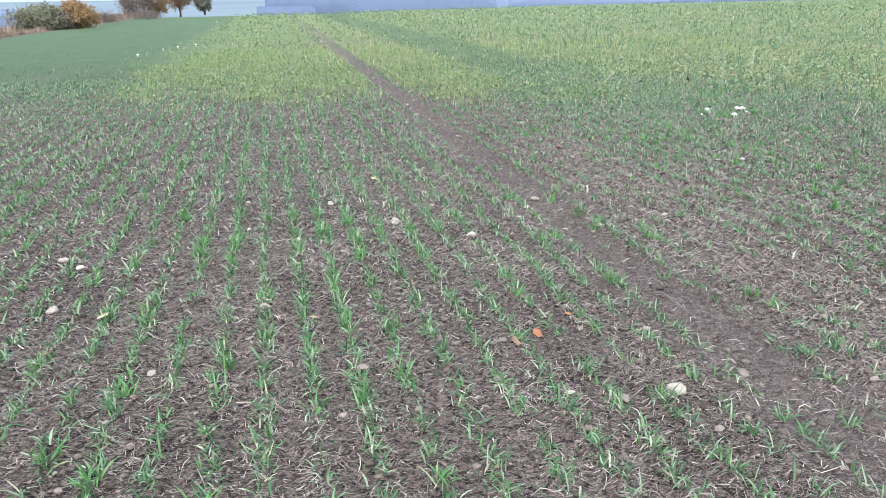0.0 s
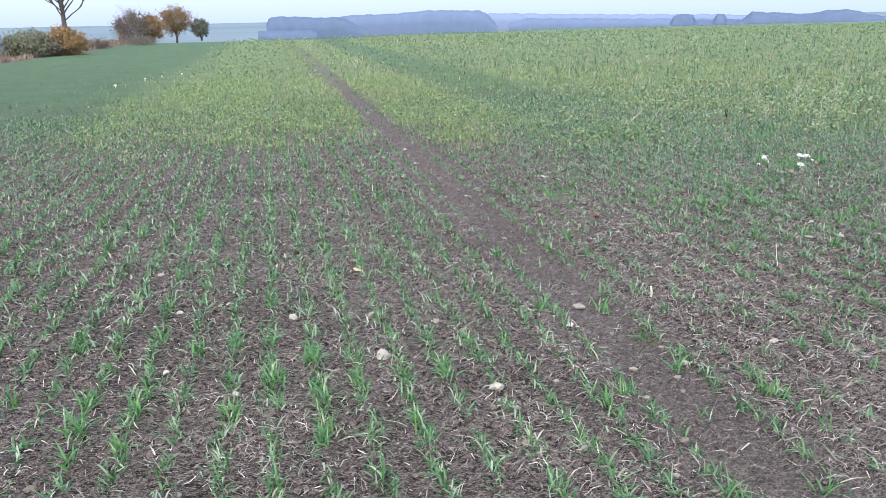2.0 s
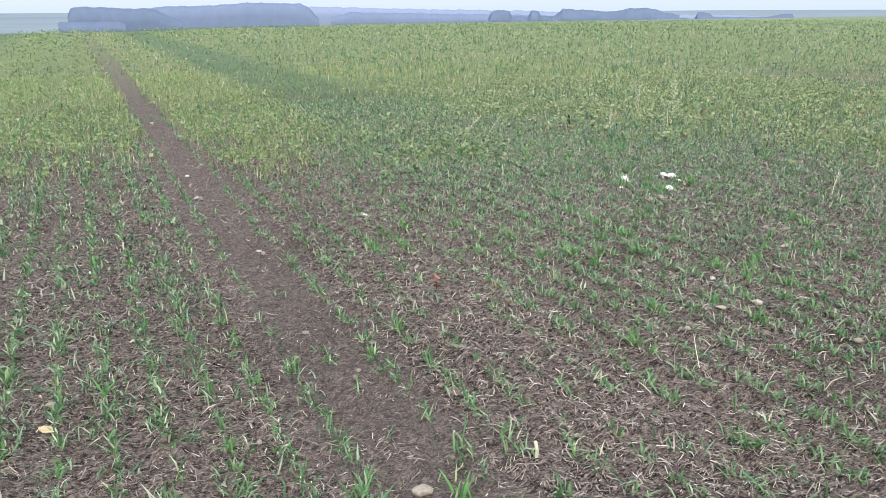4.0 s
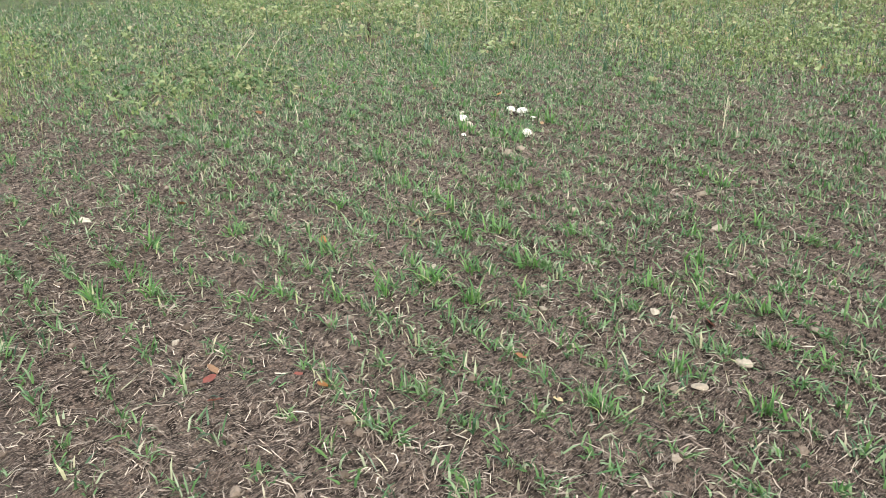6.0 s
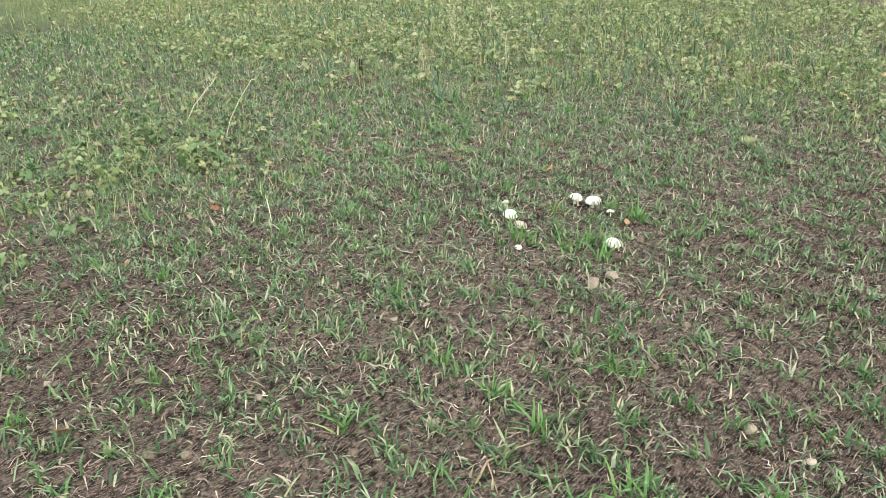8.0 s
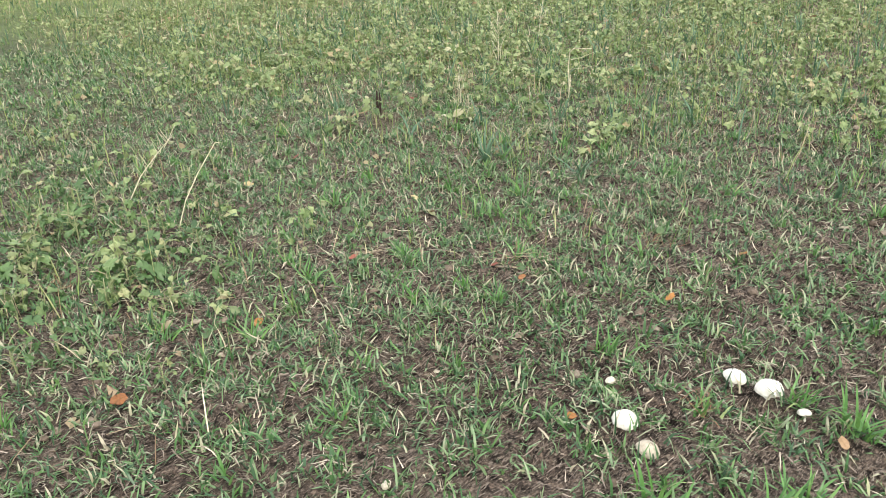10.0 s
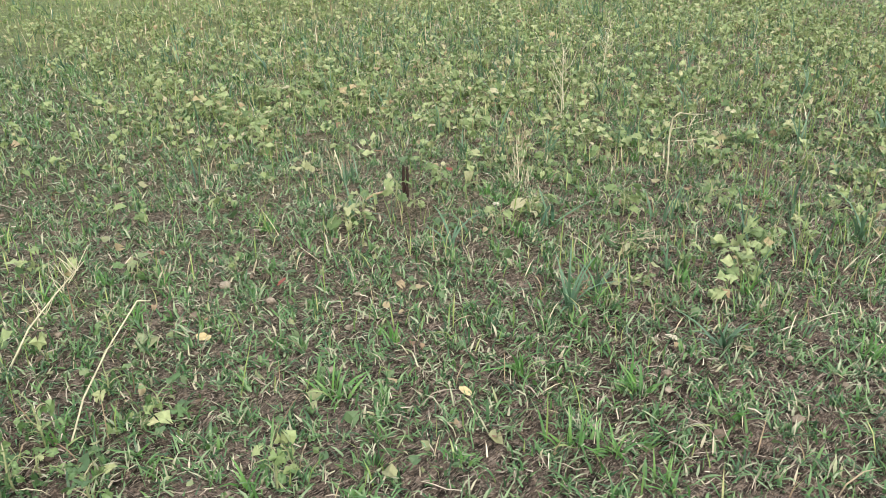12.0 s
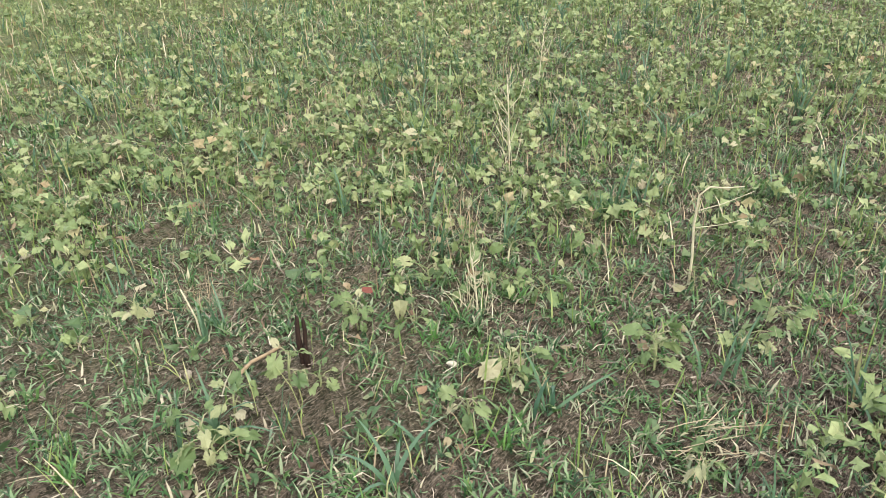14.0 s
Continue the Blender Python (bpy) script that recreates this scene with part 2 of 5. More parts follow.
# darkest stops stand in for shadow between blades, put into the leaf colour
SPRAWL = leafy("sprawling_wheat_leaf", [(0.0, (0.018, 0.055, 0.024)), (0.22, (0.042, 0.110, 0.046)), (0.42, (0.076, 0.180, 0.066)), (0.60, (0.125, 0.240, 0.096)), (0.77, (0.205, 0.295, 0.160)), (0.88, (0.34, 0.35, 0.245)), (1.0, (0.47, 0.42, 0.32))], 0.36, 0.55, 0.2)
# pale grey-green stops put sky sheen into blade colour, beside the dried tips
WHEAT = leafy("wheat_leaf", [(0.0, (0.036, 0.100, 0.036)), (0.35, (0.072, 0.168, 0.052)), (0.65, (0.120, 0.230, 0.072)), (0.82, (0.19, 0.285, 0.15)), (0.92, (0.31, 0.37, 0.25)), (0.97, (0.34, 0.36, 0.21)), (1.0, (0.45, 0.42, 0.29))], 0.40, 0.45, 0.22)
FAR_WHEAT = leafy("far_wheat_leaf", [(0.0, (0.075, 0.135, 0.062)), (0.5, (0.098, 0.165, 0.078)), (0.9, (0.125, 0.195, 0.095)), (1.0, (0.22, 0.26, 0.15))], 0.7, 0.25, 0.3)
FRESH_WHEAT = leafy("fresh_wheat_leaf", [(0.0, (0.058, 0.155, 0.048)), (0.5, (0.098, 0.240, 0.062)), (0.85, (0.165, 0.305, 0.090)), (1.0, (0.37, 0.40, 0.19))], 0.38, 0.5, 0.25)
BLUE_BLADE = leafy("bluish_cereal_leaf", [(0.0, (0.05, 0.115, 0.075)), (0.6, (0.09, 0.175, 0.105)), (0.9, (0.14, 0.24, 0.12)), (1.0, (0.33, 0.32, 0.16))], 0.42, 0.45, 0.2)
YELLOW_BLADE = leafy("yellow_green_blade", [(0.0, (0.09, 0.175, 0.055)), (0.4, (0.19, 0.285, 0.085)), (0.8, (0.30, 0.37, 0.135)), (1.0, (0.44, 0.43, 0.24))], 0.45, 0.4, 0.3)
MUSTARD = leafy("mustard_leaf", [(0.0, (0.115, 0.178, 0.074)), (0.3, (0.185, 0.252, 0.108)), (0.6, (0.245, 0.312, 0.142)), (0.86, (0.315, 0.365, 0.188)), (0.94, (0.37, 0.36, 0.21)), (0.985, (0.36, 0.29, 0.17)), (1.0, (0.20, 0.13, 0.08))], 0.5, 0.4, 0.2, mottle=0.6)
FAR_MUSTARD = leafy("far_mustard_leaf", [(0.0, (0.110, 0.175, 0.068)), (0.3, (0.165, 0.240, 0.090)), (0.65, (0.225, 0.295, 0.115)), (0.9, (0.30, 0.355, 0.150)), (0.97, (0.38, 0.38, 0.21)), (1.0, (0.26, 0.19, 0.11))], 0.55, 0.35, 0.25)
PLANT_LEAF = leafy("single_mustard_leaf", [(0.0, (0.11, 0.18, 0.075)), (0.4, (0.18, 0.262, 0.112)), (0.75, (0.255, 0.328, 0.155)), (0.9, (0.36, 0.39, 0.22)), (1.0, (0.50, 0.45, 0.34))], 0.5, 0.4, 0.3, per_object=True, mottle=0.6, scale=90)
LOW_LEAF = leafy("low_crumpled_leaf", [(0.0, (0.055, 0.11, 0.05)), (0.4, (0.10, 0.165, 0.075)), (0.65, (0.17, 0.22, 0.11)), (0.8, (0.26, 0.27, 0.15)), (0.9, (0.33, 0.26, 0.17)), (1.0, (0.20, 0.12, 0.08))], 0.5, 0.4, 0.2, mottle=0.6)
STEM = leafy("mustard_stem", [(0.0, (0.14, 0.21, 0.09)), (0.5, (0.22, 0.26, 0.13)), (1.0, (0.33, 0.31, 0.20))], 0.6, 0.3, 0)
TAN_STEM = leafy("withered_stem", [(0.0, (0.19, 0.125, 0.083)), (0.35, (0.32, 0.245, 0.165)), (0.7, (0.45, 0.38, 0.265)), (1.0, (0.60, 0.54, 0.42))], 0.65, 0.3, 0.1)
RUST_STEM = leafy("rusty_withered_stem", [(0.0, (0.13, 0.065, 0.042)), (0.5, (0.23, 0.125, 0.078)), (0.85, (0.34, 0.215, 0.135)), (1.0, (0.45, 0.34, 0.23))], 0.7, 0.25, 0.05)
PALE_STEM = leafy("pale_dry_stem", [(0.0, (0.40, 0.38, 0.27)), (1.0, (0.54, 0.51, 0.39))], 0.6, 0.3, 0, mottle=0.6)
TWIG = leafy("twig_bark", [(0.0, (0.27, 0.20, 0.135)), (1.0, (0.36, 0.28, 0.19))], 0.8, 0.2, 0, mottle=0.7)
CHAR = leafy("charred_stem", [(0.0, (0.012, 0.010, 0.009)), (1.0, (0.040, 0.020, 0.016))], 0.7, 0.3, 0, mottle=0.7)
STRAW = leafy("dry_straw", [(0.0, (0.11, 0.083, 0.068)), (0.3, (0.20, 0.160, 0.134)), (0.72, (0.33, 0.275, 0.232)), (0.92, (0.46, 0.40, 0.335)), (1.0, (0.62, 0.56, 0.47))], 0.55, 0.35, 0.08)
DRY_GRASS = leafy("dry_verge_grass", [(0.0, (0.19, 0.135, 0.10)), (0.6, (0.30, 0.225, 0.175)), (1.0, (0.25, 0.23, 0.14))], 0.7, 0.2, 0.15)
# woods: air haze is painted into these base colours, bluer and paler further off
THIN_HAZE_WOOD = leafy("thin_haze_wood", [(0.0, (0.112, 0.142, 0.198)), (1.0, (0.118, 0.148, 0.205))], 1.0, 0.0, 0, mottle=0.22, scale=0.12)
MID_HAZE_WOOD = leafy("mid_haze_wood", [(0.0, (0.140, 0.172, 0.240)), (1.0, (0.146, 0.178, 0.246))], 1.0, 0.0, 0, mottle=0.15, scale=0.1)
THICK_HAZE_WOOD = leafy("thick_haze_wood", [(0.0, (0.190, 0.225, 0.305)), (1.0, (0.197, 0.232, 0.312))], 1.0, 0.0, 0, mottle=0.08, scale=0.08)
GREEN_LEAF = leafy("green_mustard_leaf", [(0.0, (0.062, 0.130, 0.050)), (0.5, (0.108, 0.192, 0.074)), (0.85, (0.17, 0.26, 0.11)), (1.0, (0.33, 0.35, 0.18))], 0.45, 0.45, 0.22, per_object=True, mottle=0.6, scale=3)
BARK = leafy("tree_bark", [(0.0, (0.07, 0.06, 0.055)), (1.0, (0.11, 0.095, 0.085))], 0.9, 0.2, 0, mottle=0.7, scale=12)
# verge leaves: ramps kept narrow and pale, with haze put into the colour
RUST_LEAF = leafy("rust_leaf", [(0.0, (0.20, 0.13, 0.07)), (0.6, (0.26, 0.165, 0.08)), (1.0, (0.29, 0.205, 0.10))], 0.6, 0.25, 0.2)
ORANGE_LEAF = leafy("orange_leaf", [(0.0, (0.28, 0.18, 0.085)), (0.6, (0.35, 0.22, 0.10)), (1.0, (0.33, 0.25, 0.12))], 0.6, 0.25, 0.2)
BROWN_LEAF = leafy("brown_leaf", [(0.0, (0.16, 0.13, 0.11)), (0.6, (0.19, 0.15, 0.12)), (1.0, (0.23, 0.175, 0.125))], 0.6, 0.25, 0.2)
OLIVE_LEAF = leafy("olive_leaf", [(0.0, (0.16, 0.175, 0.105)), (0.6, (0.19, 0.195, 0.12)), (1.0, (0.24, 0.21, 0.14))], 0.6, 0.25, 0.2)
DARK_LEAF = leafy("dark_leaf", [(0.0, (0.15, 0.16, 0.13)), (0.6, (0.175, 0.18, 0.14)), (1.0, (0.21, 0.20, 0.145))], 0.6, 0.25, 0.2)
CAP = leafy("mushroom_cap", [(0.0, (0.68, 0.66, 0.61)), (1.0, (0.76, 0.74, 0.70))], 0.7, 0.3, 0, mottle=0.55, scale=55)
CAP_TAN = leafy("stained_mushroom_cap", [(0.0, (0.42, 0.365, 0.30)), (1.0, (0.54, 0.49, 0.42))], 0.6, 0.35, 0, mottle=0.8, scale=55)
for cap in (CAP, CAP_TAN):
    cn, cl = cap.node_tree.nodes, cap.node_tree.links
    dents = noise_tex(cn, cl, 90, 5, 0.7)
    relief = cn.new("ShaderNodeBump")
    relief.inputs["Strength"].default_value, relief.inputs["Distance"].default_value = 0.9, 0.006
    cl.new(dents.outputs[0], relief.inputs["Height"])
    cl.new(relief.outputs[0], cn["Principled BSDF"].inputs["Normal"])
GILL = leafy("mushroom_gills", [(0.0, (0.10, 0.065, 0.05)), (1.0, (0.14, 0.09, 0.07))], 0.8, 0.2, 0)
STONE = leafy("field_stone", [(0.0, (0.19, 0.16, 0.13)), (0.5, (0.31, 0.27, 0.22)), (0.85, (0.43, 0.385, 0.325)), (1.0, (0.56, 0.52, 0.455))], 0.85, 0.25, 0, per_object=True, mottle=0.7, scale=6)
FALLEN_ORANGE = leafy("orange_fallen_leaf", [(0.0, (0.24, 0.10, 0.04)), (1.0, (0.36, 0.17, 0.05))], 0.55, 0.3, 0, per_object=True, mottle=0.6, scale=5)
FALLEN_BROWN = leafy("brown_fallen_leaf", [(0.0, (0.22, 0.13, 0.08)), (1.0, (0.32, 0.21, 0.13))], 0.6, 0.3, 0, per_object=True, mottle=0.6, scale=5)
FALLEN_YELLOW = leafy("yellow_fallen_leaf", [(0.0, (0.42, 0.34, 0.19)), (1.0, (0.50, 0.45, 0.30))], 0.6, 0.3, 0, per_object=True, mottle=0.6, scale=5)
FALLEN_RED = leafy("red_fallen_leaf", [(0.0, (0.16, 0.045, 0.035)), (1.0, (0.26, 0.09, 0.06))], 0.6, 0.3, 0, per_object=True, mottle=0.6, scale=5)

# ---- ground: one sheet to the horizon ----
def spread(lo, hi, step, reach, grow):
    inner = np.arange(lo, hi, step)
    out_, s = [], step
    p = hi
    while p < reach:
        out_.append(p)
        s *= grow
        p += s
    neg, s, p = [], step, lo
    while p > -reach:
        s *= grow
        p -= s
        neg.append(p)
    return np.array(neg[::-1] + list(inner) + out_ + [reach])


gx, gy = spread(-2.2, 8.0, 0.055, 3200, 1.17), spread(2.6, 13.2, 0.055, 3200, 1.15)
X, Y = np.meshgrid(gx, gy)
Z = height(X, Y)
nx, ny = len(gx), len(gy)
idx = np.arange(nx * ny).reshape(ny, nx)
quads = np.stack([idx[:-1, :-1], idx[:-1, 1:], idx[1:, 1:], idx[1:, :-1]], -1).reshape(-1, 4)
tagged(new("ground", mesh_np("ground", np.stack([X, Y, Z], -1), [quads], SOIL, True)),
       "brown crumbly drilled field soil running out to haze-tinted land on the horizon", "ground", kind="structure")


# ---- where things grow ----
def field_end(x):
    return 66.0 + 12.0 * smooth01(4, 32, x)


def verge_edge(y):
    return -9.3 + 0.045 * (y - 28.0)


def in_field(x, y):
    return (x > verge_edge(y) + 0.2) & (y < field_end(x) + 2.0)


def wheat_cover(x, y):
    u = across(x, y)
    c = 0.55 + 1.0 * wave(x, y, 1.6, 11) * wave(x, y, 0.45, 12)
    c = c * (1 - smooth01(0.17, 0.10, np.abs(u - 1.47 + 0.05 * (wave(x, y, 0.8, 36) - 0.5))) * 0.95 * smooth01(42, 12, y))
    bare = smooth01(1.72, 1.82, u) * smooth01(2.5, 2.15, u) * smooth01(9.0, 7.6, y)
    c = c * (1 - 0.72 * bare)
    lush = smooth01(6.0, 10.5, y) * smooth01(1.8, 3.4, u)
    return c * (1 + 0.8 * lush) * (1 + 0.35 * smooth01(1.1, 0.2, u))


def mustard_cover(x, y):
    u = across(x, y)
    start = 12.0 + 1.8 * (wave(x, y, 1.3, 21) - 0.5) + 1.2 * (wave(x, y, 0.35, 26) - 0.5) - 1.1 * smooth01(1.65, 2.3, u) * smooth01(4.4, 3.2, u) - 0.5 * smooth01(3.2, 4.4, u) - 2.7 * smooth01(5.4, 7.7, x)
    c = smooth01(start - 0.7, start + 1.3, y) * smooth01(-2.7, -0.9, u + 1.4 * (wave(x, y, 1.6, 22) - 0.5) + 0.8 * (wave(x, y, 0.4, 29) - 0.5))
    c = c * (0.45 + 0.75 * smooth01(0.25, 0.6, wave(x, y, 0.55, 25)))
    # streaks along the drill rows, and a green band where the mustard failed
    streak = smooth01(0.28, 0.72, wave(u, 0.05 * y, 0.55, 33))
    c = c * (1 - smooth01(12.5, 16, y) * 0.55 * (1 - streak))
    c = c * (1 - smooth01(0.23, 0.12, np.abs(u - 1.47)) * smooth01(70, 24, y))
    c = c * (1 - 0.7 * smooth01(0.35, 0.2, np.abs(u - 0.35)) * smooth01(14, 18, y))
    strip = smooth01(3.0, 3.5, u) * smooth01(5.5, 4.8, u) * smooth01(11.5, 13, y)
    c = c * (1 - 0.88 * strip)
    right = smooth01(4.6, 6.0, u)
    c = c * (1 - right * 0.45 * smooth01(0.42, 0.62, wave(x, y, 2.6, 23)))
    c = c * (1 - 0.6 * smooth01(2.9, 3.5, x) * smooth01(5.6, 5.0, x) * smooth01(14.5, 12.8, y))
    patch = smooth01(1.1, 0.5, np.hypot((x - 3.6) * 0.8, y - 10.9))
    bare = smooth01(0.9, 0.5, np.hypot((x - 5.7) * 0.8, y - 11.8))
    aside = smooth01(1.7, 0.7, np.hypot((x - 8.0) * 0.75, y - 9.3)) * smooth01(0.30, 0.55, wave(x, y, 0.4, 37))
    c = np.maximum(c, 0.6 * aside)
    return np.clip(np.maximum(c * (1 - 0.5 * bare), 0.11 * patch * smooth01(0.35, 0.6, wave(x, y, 0.3, 24))), 0, 1)


# ---- wheat ----
CAPS = [(4.478, 9.026, 0.066), (4.432, 8.938, 0.064), (4.269, 8.791, 0.033), (4.502, 8.552, 0.062), (4.774, 8.938, 0.060), (4.780, 8.853, 0.068), (4.775, 8.760, 0.034)]


def clear_of_caps(x, y):
    """No wheat roots right under or just before a mushroom."""
    ok = np.ones(np.shape(x), bool)
    for cx, cy, w in CAPS + [(5.70, 11.58, 0.20), (5.63, 11.50, 0.26)]:
        ok &= np.hypot(x - cx + 0.022, y - cy + 0.028) > 0.52 * w + 0.010
    return ok


def wheat_blades(px, py, count, size, levels=3, wide=0.016, up=0.42, width=0.0047):
    """Tufts of the given number of blades (an array), rooted in the soil: a few stand, the outer ones sprawl."""
    n = len(px)
    k = np.repeat(np.arange(n), count)
    m = len(k)
    g = rng.uniform(0.7, 1.25, n)[k]
    base = np.stack([px[k] + rng.normal(0, wide * 0.7, m), py[k] + rng.normal(0, wide * 1.3, m), np.zeros(m)], 1)
    base[:, 2] = height(base[:, 0], base[:, 1]) - 0.004
    az = rng.uniform(0, 2 * np.pi, m)
    length = size * g * rng.uniform(0.5, 1.3, m) * (1 - 0.16 * smooth01(7.0, 9.0, base[:, 1]) * smooth01(14, 12, base[:, 1]))
    lean = np.clip(np.abs(rng.normal(up, 0.38, m)), 0, 1.4)
    droop = rng.uniform(-0.1, 2.0, m)
    w = rng.uniform(0.55, 1.25, m) * width
    return blades(base, az, length, lean, w, droop, levels, rng.normal(0, 0.6, m))


def far_aside(x, y):
    """Ground well to the side of the walk, seen only from some way off."""
    return (np.abs(x - 0.56 * y + 0.97) > 2.6 + 0.1 * np.maximum(0, y - 6)) | (y > 13.2)


def sight(x, y, pad=0.0):
    """The stretch of the field that lies before the walk."""
    return (x > 0.05 - 0.42 * (y - 0.6) - pad) & (x < 2.2 + 0.95 * (y - 1.8) + pad) & (y > 2.2) & (y > 0.78 * x + 1.3 - pad)


def wheat_field():
    pieces = []
    tx, ty, wx, wy = [], [], [], []
    for k in range(-46, 84):
        u0 = 0.064 + 0.156 * k
        y = np.arange(2.2, 15.0, 0.040)
        y = y + rng.uniform(-0.03, 0.03, len(y))
        loose = 0.010 + 0.045 * smooth01(7.8, 9.8, y) * smooth01(1.8, 2.6, u0)
        x = u0 + 0.02 * (y - 6) + rng.normal(0, 1, len(y)) * loose
        c = wheat_cover(x, y) * (1 - 0.28 * mustard_cover(x, y))
        keep = sight(x, y, 0.5) & clear_of_caps(x, y) & (rng.uniform(0, 1, len(y)) < (0.95 + 0.25 * smooth01(8.5, 7.0, y)) * c * (0.26 + 1.8 * wave(x, y, 0.17, 13) ** 1.5))
        tx.append(x[keep])
        ty.append(y[keep])
        y = np.arange(2.2, 15.0, 0.024) + rng.uniform(-0.02, 0.02)
        x = u0 + 0.02 * (y - 6) + rng.normal(0, 1, len(y)) * (0.028 + 0.045 * smooth01(7.8, 9.8, y) * smooth01(1.8, 2.6, u0))
        keep = sight(x, y, 0.3) & clear_of_caps(x, y) & (rng.uniform(0, 1, len(y)) < (0.60 * wheat_cover(x, y) + 0.05) * (0.95 + 0.10 * smooth01(6.0, 9.0, y)) * (1 - smooth01(6.5, 9.0, y) * (0.35 - 0.6 * smooth01(0.40, 0.62, wave(x, y, 0.15, 16)))))
        wx.append(x[keep])
        wy.append(y[keep])
    tx, ty, wx, wy = (np.concatenate(a) for a in (tx, ty, wx, wy))
    m = 24000
    u0 = 0.064 + 0.156 * rng.integers(-58, 96, m)
    y = rng.uniform(-6, 15, m)
    x = u0 + 0.02 * (y - 6) + rng.normal(0, 0.015, m)
    keep = ~sight(x, y, 0.4) & (rng.uniform(0, 1, m) < wheat_cover(x, y) + 0.2)
    pieces.append(wheat_blades(x[keep], y[keep], np.full(keep.sum(), 3), 0.085, 2, 0.03, 0.6, 0.014))
    close = (ty < 5.8) | ((tx > 3.6) & (ty > 8.6) & (ty < 11.6))
    aside = far_aside(tx, ty)
    for sel, levels, few, many, width in ((close & ~aside, 3, 9, 16, 0.0063), (~close & ~aside, 2, 7, 13, 0.0065), (aside, 2, 5, 9, 0.0092)):
        pieces.append(wheat_blades(tx[sel], ty[sel], rng.integers(few, many, sel.sum()), 0.054, levels, 0.014, 0.74, width))
    aside = far_aside(wx, wy)
    low = [wheat_blades(wx[~aside], wy[~aside], rng.integers(1, 4, (~aside).sum()), 0.060, 2, 0.024, 1.0, 0.0056), wheat_blades(wx[aside][::2], wy[aside][::2], rng.integers(1, 4, len(wx[aside][::2])), 0.060, 2, 0.03, 1.0, 0.0084)]
    n = 122000
    y = rng.uniform(4.5, 15.5, n)
    x = rng.uniform(-6.0, 10.0, n)
    u = across(x, y)
    lush = smooth01(5.2, 9.6, y) * smooth01(1.9, 3.2, u) * (0.14 + 0.86 * smooth01(0.34, 0.58, wave(x, y, 0.22, 14)))
    lush = np.maximum(lush, 0.62 * smooth01(4.5, 9.0, y) * smooth01(0.22, 0.36, np.abs(u - 1.47)) * smooth01(2.4, 1.2, u) * (0.25 + 0.75 * smooth01(0.25, 0.7, wave(x, y, 0.6, 15))))
    keep = sight(x, y, 0.2) & clear_of_caps(x, y) & (rng.uniform(0, 1, n) < lush * (1 - 0.2 * mustard_cover(x, y)))
    x, y = x[keep], y[keep]
    aside = far_aside(x, y)
    low.append(wheat_blades(x[~aside], y[~aside], rng.integers(4, 8, (~aside).sum()), 0.050, 2, 0.018, 0.70, 0.0057))
    low.append(wheat_blades(x[aside], y[aside], rng.integers(2, 5, aside.sum()), 0.050, 2, 0.020, 0.70, 0.0080))
    n = 27000
    x, y = rng.uniform(3.0, 7.8, n), rng.uniform(8.2, 12.4, n)
    keep = sight(x, y, 0.1) & clear_of_caps(x, y) & (rng.uniform(0, 1, n) < smooth01(8.3, 9.9, y) * (0.04 + 0.96 * smooth01(0.46, 0.66, wave(x, y, 0.15, 16))) * (1 - 0.5 * mustard_cover(x, y)))
    x, y = x[keep], y[keep]
    low.append(wheat_blades(x, y, rng.integers(4, 10, len(x)), 0.048, 2, 0.024, 0.95, 0.0040))
    for cx, cy, w in CAPS:
        if w < 0.05:
            continue
        k = 6
        a = rng.uniform(np.pi * 1.0, np.pi * 1.75, k)
        foot = np.stack([cx + np.cos(a) * w * 0.62, cy + np.sin(a) * w * 0.62, np.full(k, float(height(np.array(cx), np.array(cy))))], 1)
        low.append(blades(foot, a + np.pi + rng.normal(0, 0.5, k), rng.uniform(0.045, 0.075, k), rng.uniform(0.1, 0.5, k), np.full(k, 0.0042), rng.uniform(0.5, 1.3, k), 2))
    v, p = merge(low)
    stuff("sprawling_wheat", mesh_np("sprawling_wheat", v, p, SPRAWL), "pale blue-green wheat blades sprawling low over the soil", "wheat")
    v, p = merge(pieces)
    stuff("wheat_seedlings", mesh_np("wheat_seedlings", v, p, WHEAT), "green winter wheat seedlings standing in drilled rows", "wheat")
    pieces = []
    n = 30000
    d = 12.5 + 80 * rng.uniform(0, 1, n) ** 1.9
    a = rng.uniform(radians(-26), radians(64), n)
    x, y = d * np.sin(a), 2 + d * np.cos(a)
    keep = ((y > 14.6) | ~sight(x, y, 0.5)) & in_field(x, y)
    keep &= rng.uniform(0, 1, n) < (wheat_cover(x, y) * 0.8 + 0.6 * smooth01(-1.5, -3, x) * smooth01(12, 18, y)) * (1 - 0.7 * mustard_cover(x, y)) + 0.12
    x, y, d = x[keep], y[keep], d[keep]
    fade = rng.uniform(0, 1, len(x)) < 0.35 + 0.65 * np.maximum(smooth01(13.5, 19.0, y), smooth01(-1.5, 0.5, x))
    x, y, d = x[fade], y[fade], d[fade]
    thin = (x > -1.6) | (rng.uniform(0, 1, len(x)) > smooth01(13, 23, y))
    x, y, d = x[thin], y[thin], d[thin]
    for lo, hi in ((0, 20), (20, 32), (32, 50), (50, 200)):
        sel = (d >= lo) & (d < hi)
        far = d[sel].mean()
        pieces.append(wheat_blades(x[sel], y[sel], np.full(sel.sum(), 4), 0.070 + 0.0009 * far, 2, 0.02 + 0.0014 * far, 1.1, 0.0008 * far))
    v, p = merge(pieces)
    stuff("far_wheat", mesh_np("far_wheat", v, p, FAR_WHEAT), "green sward of young wheat across the far field", "wheat")


wheat_field()


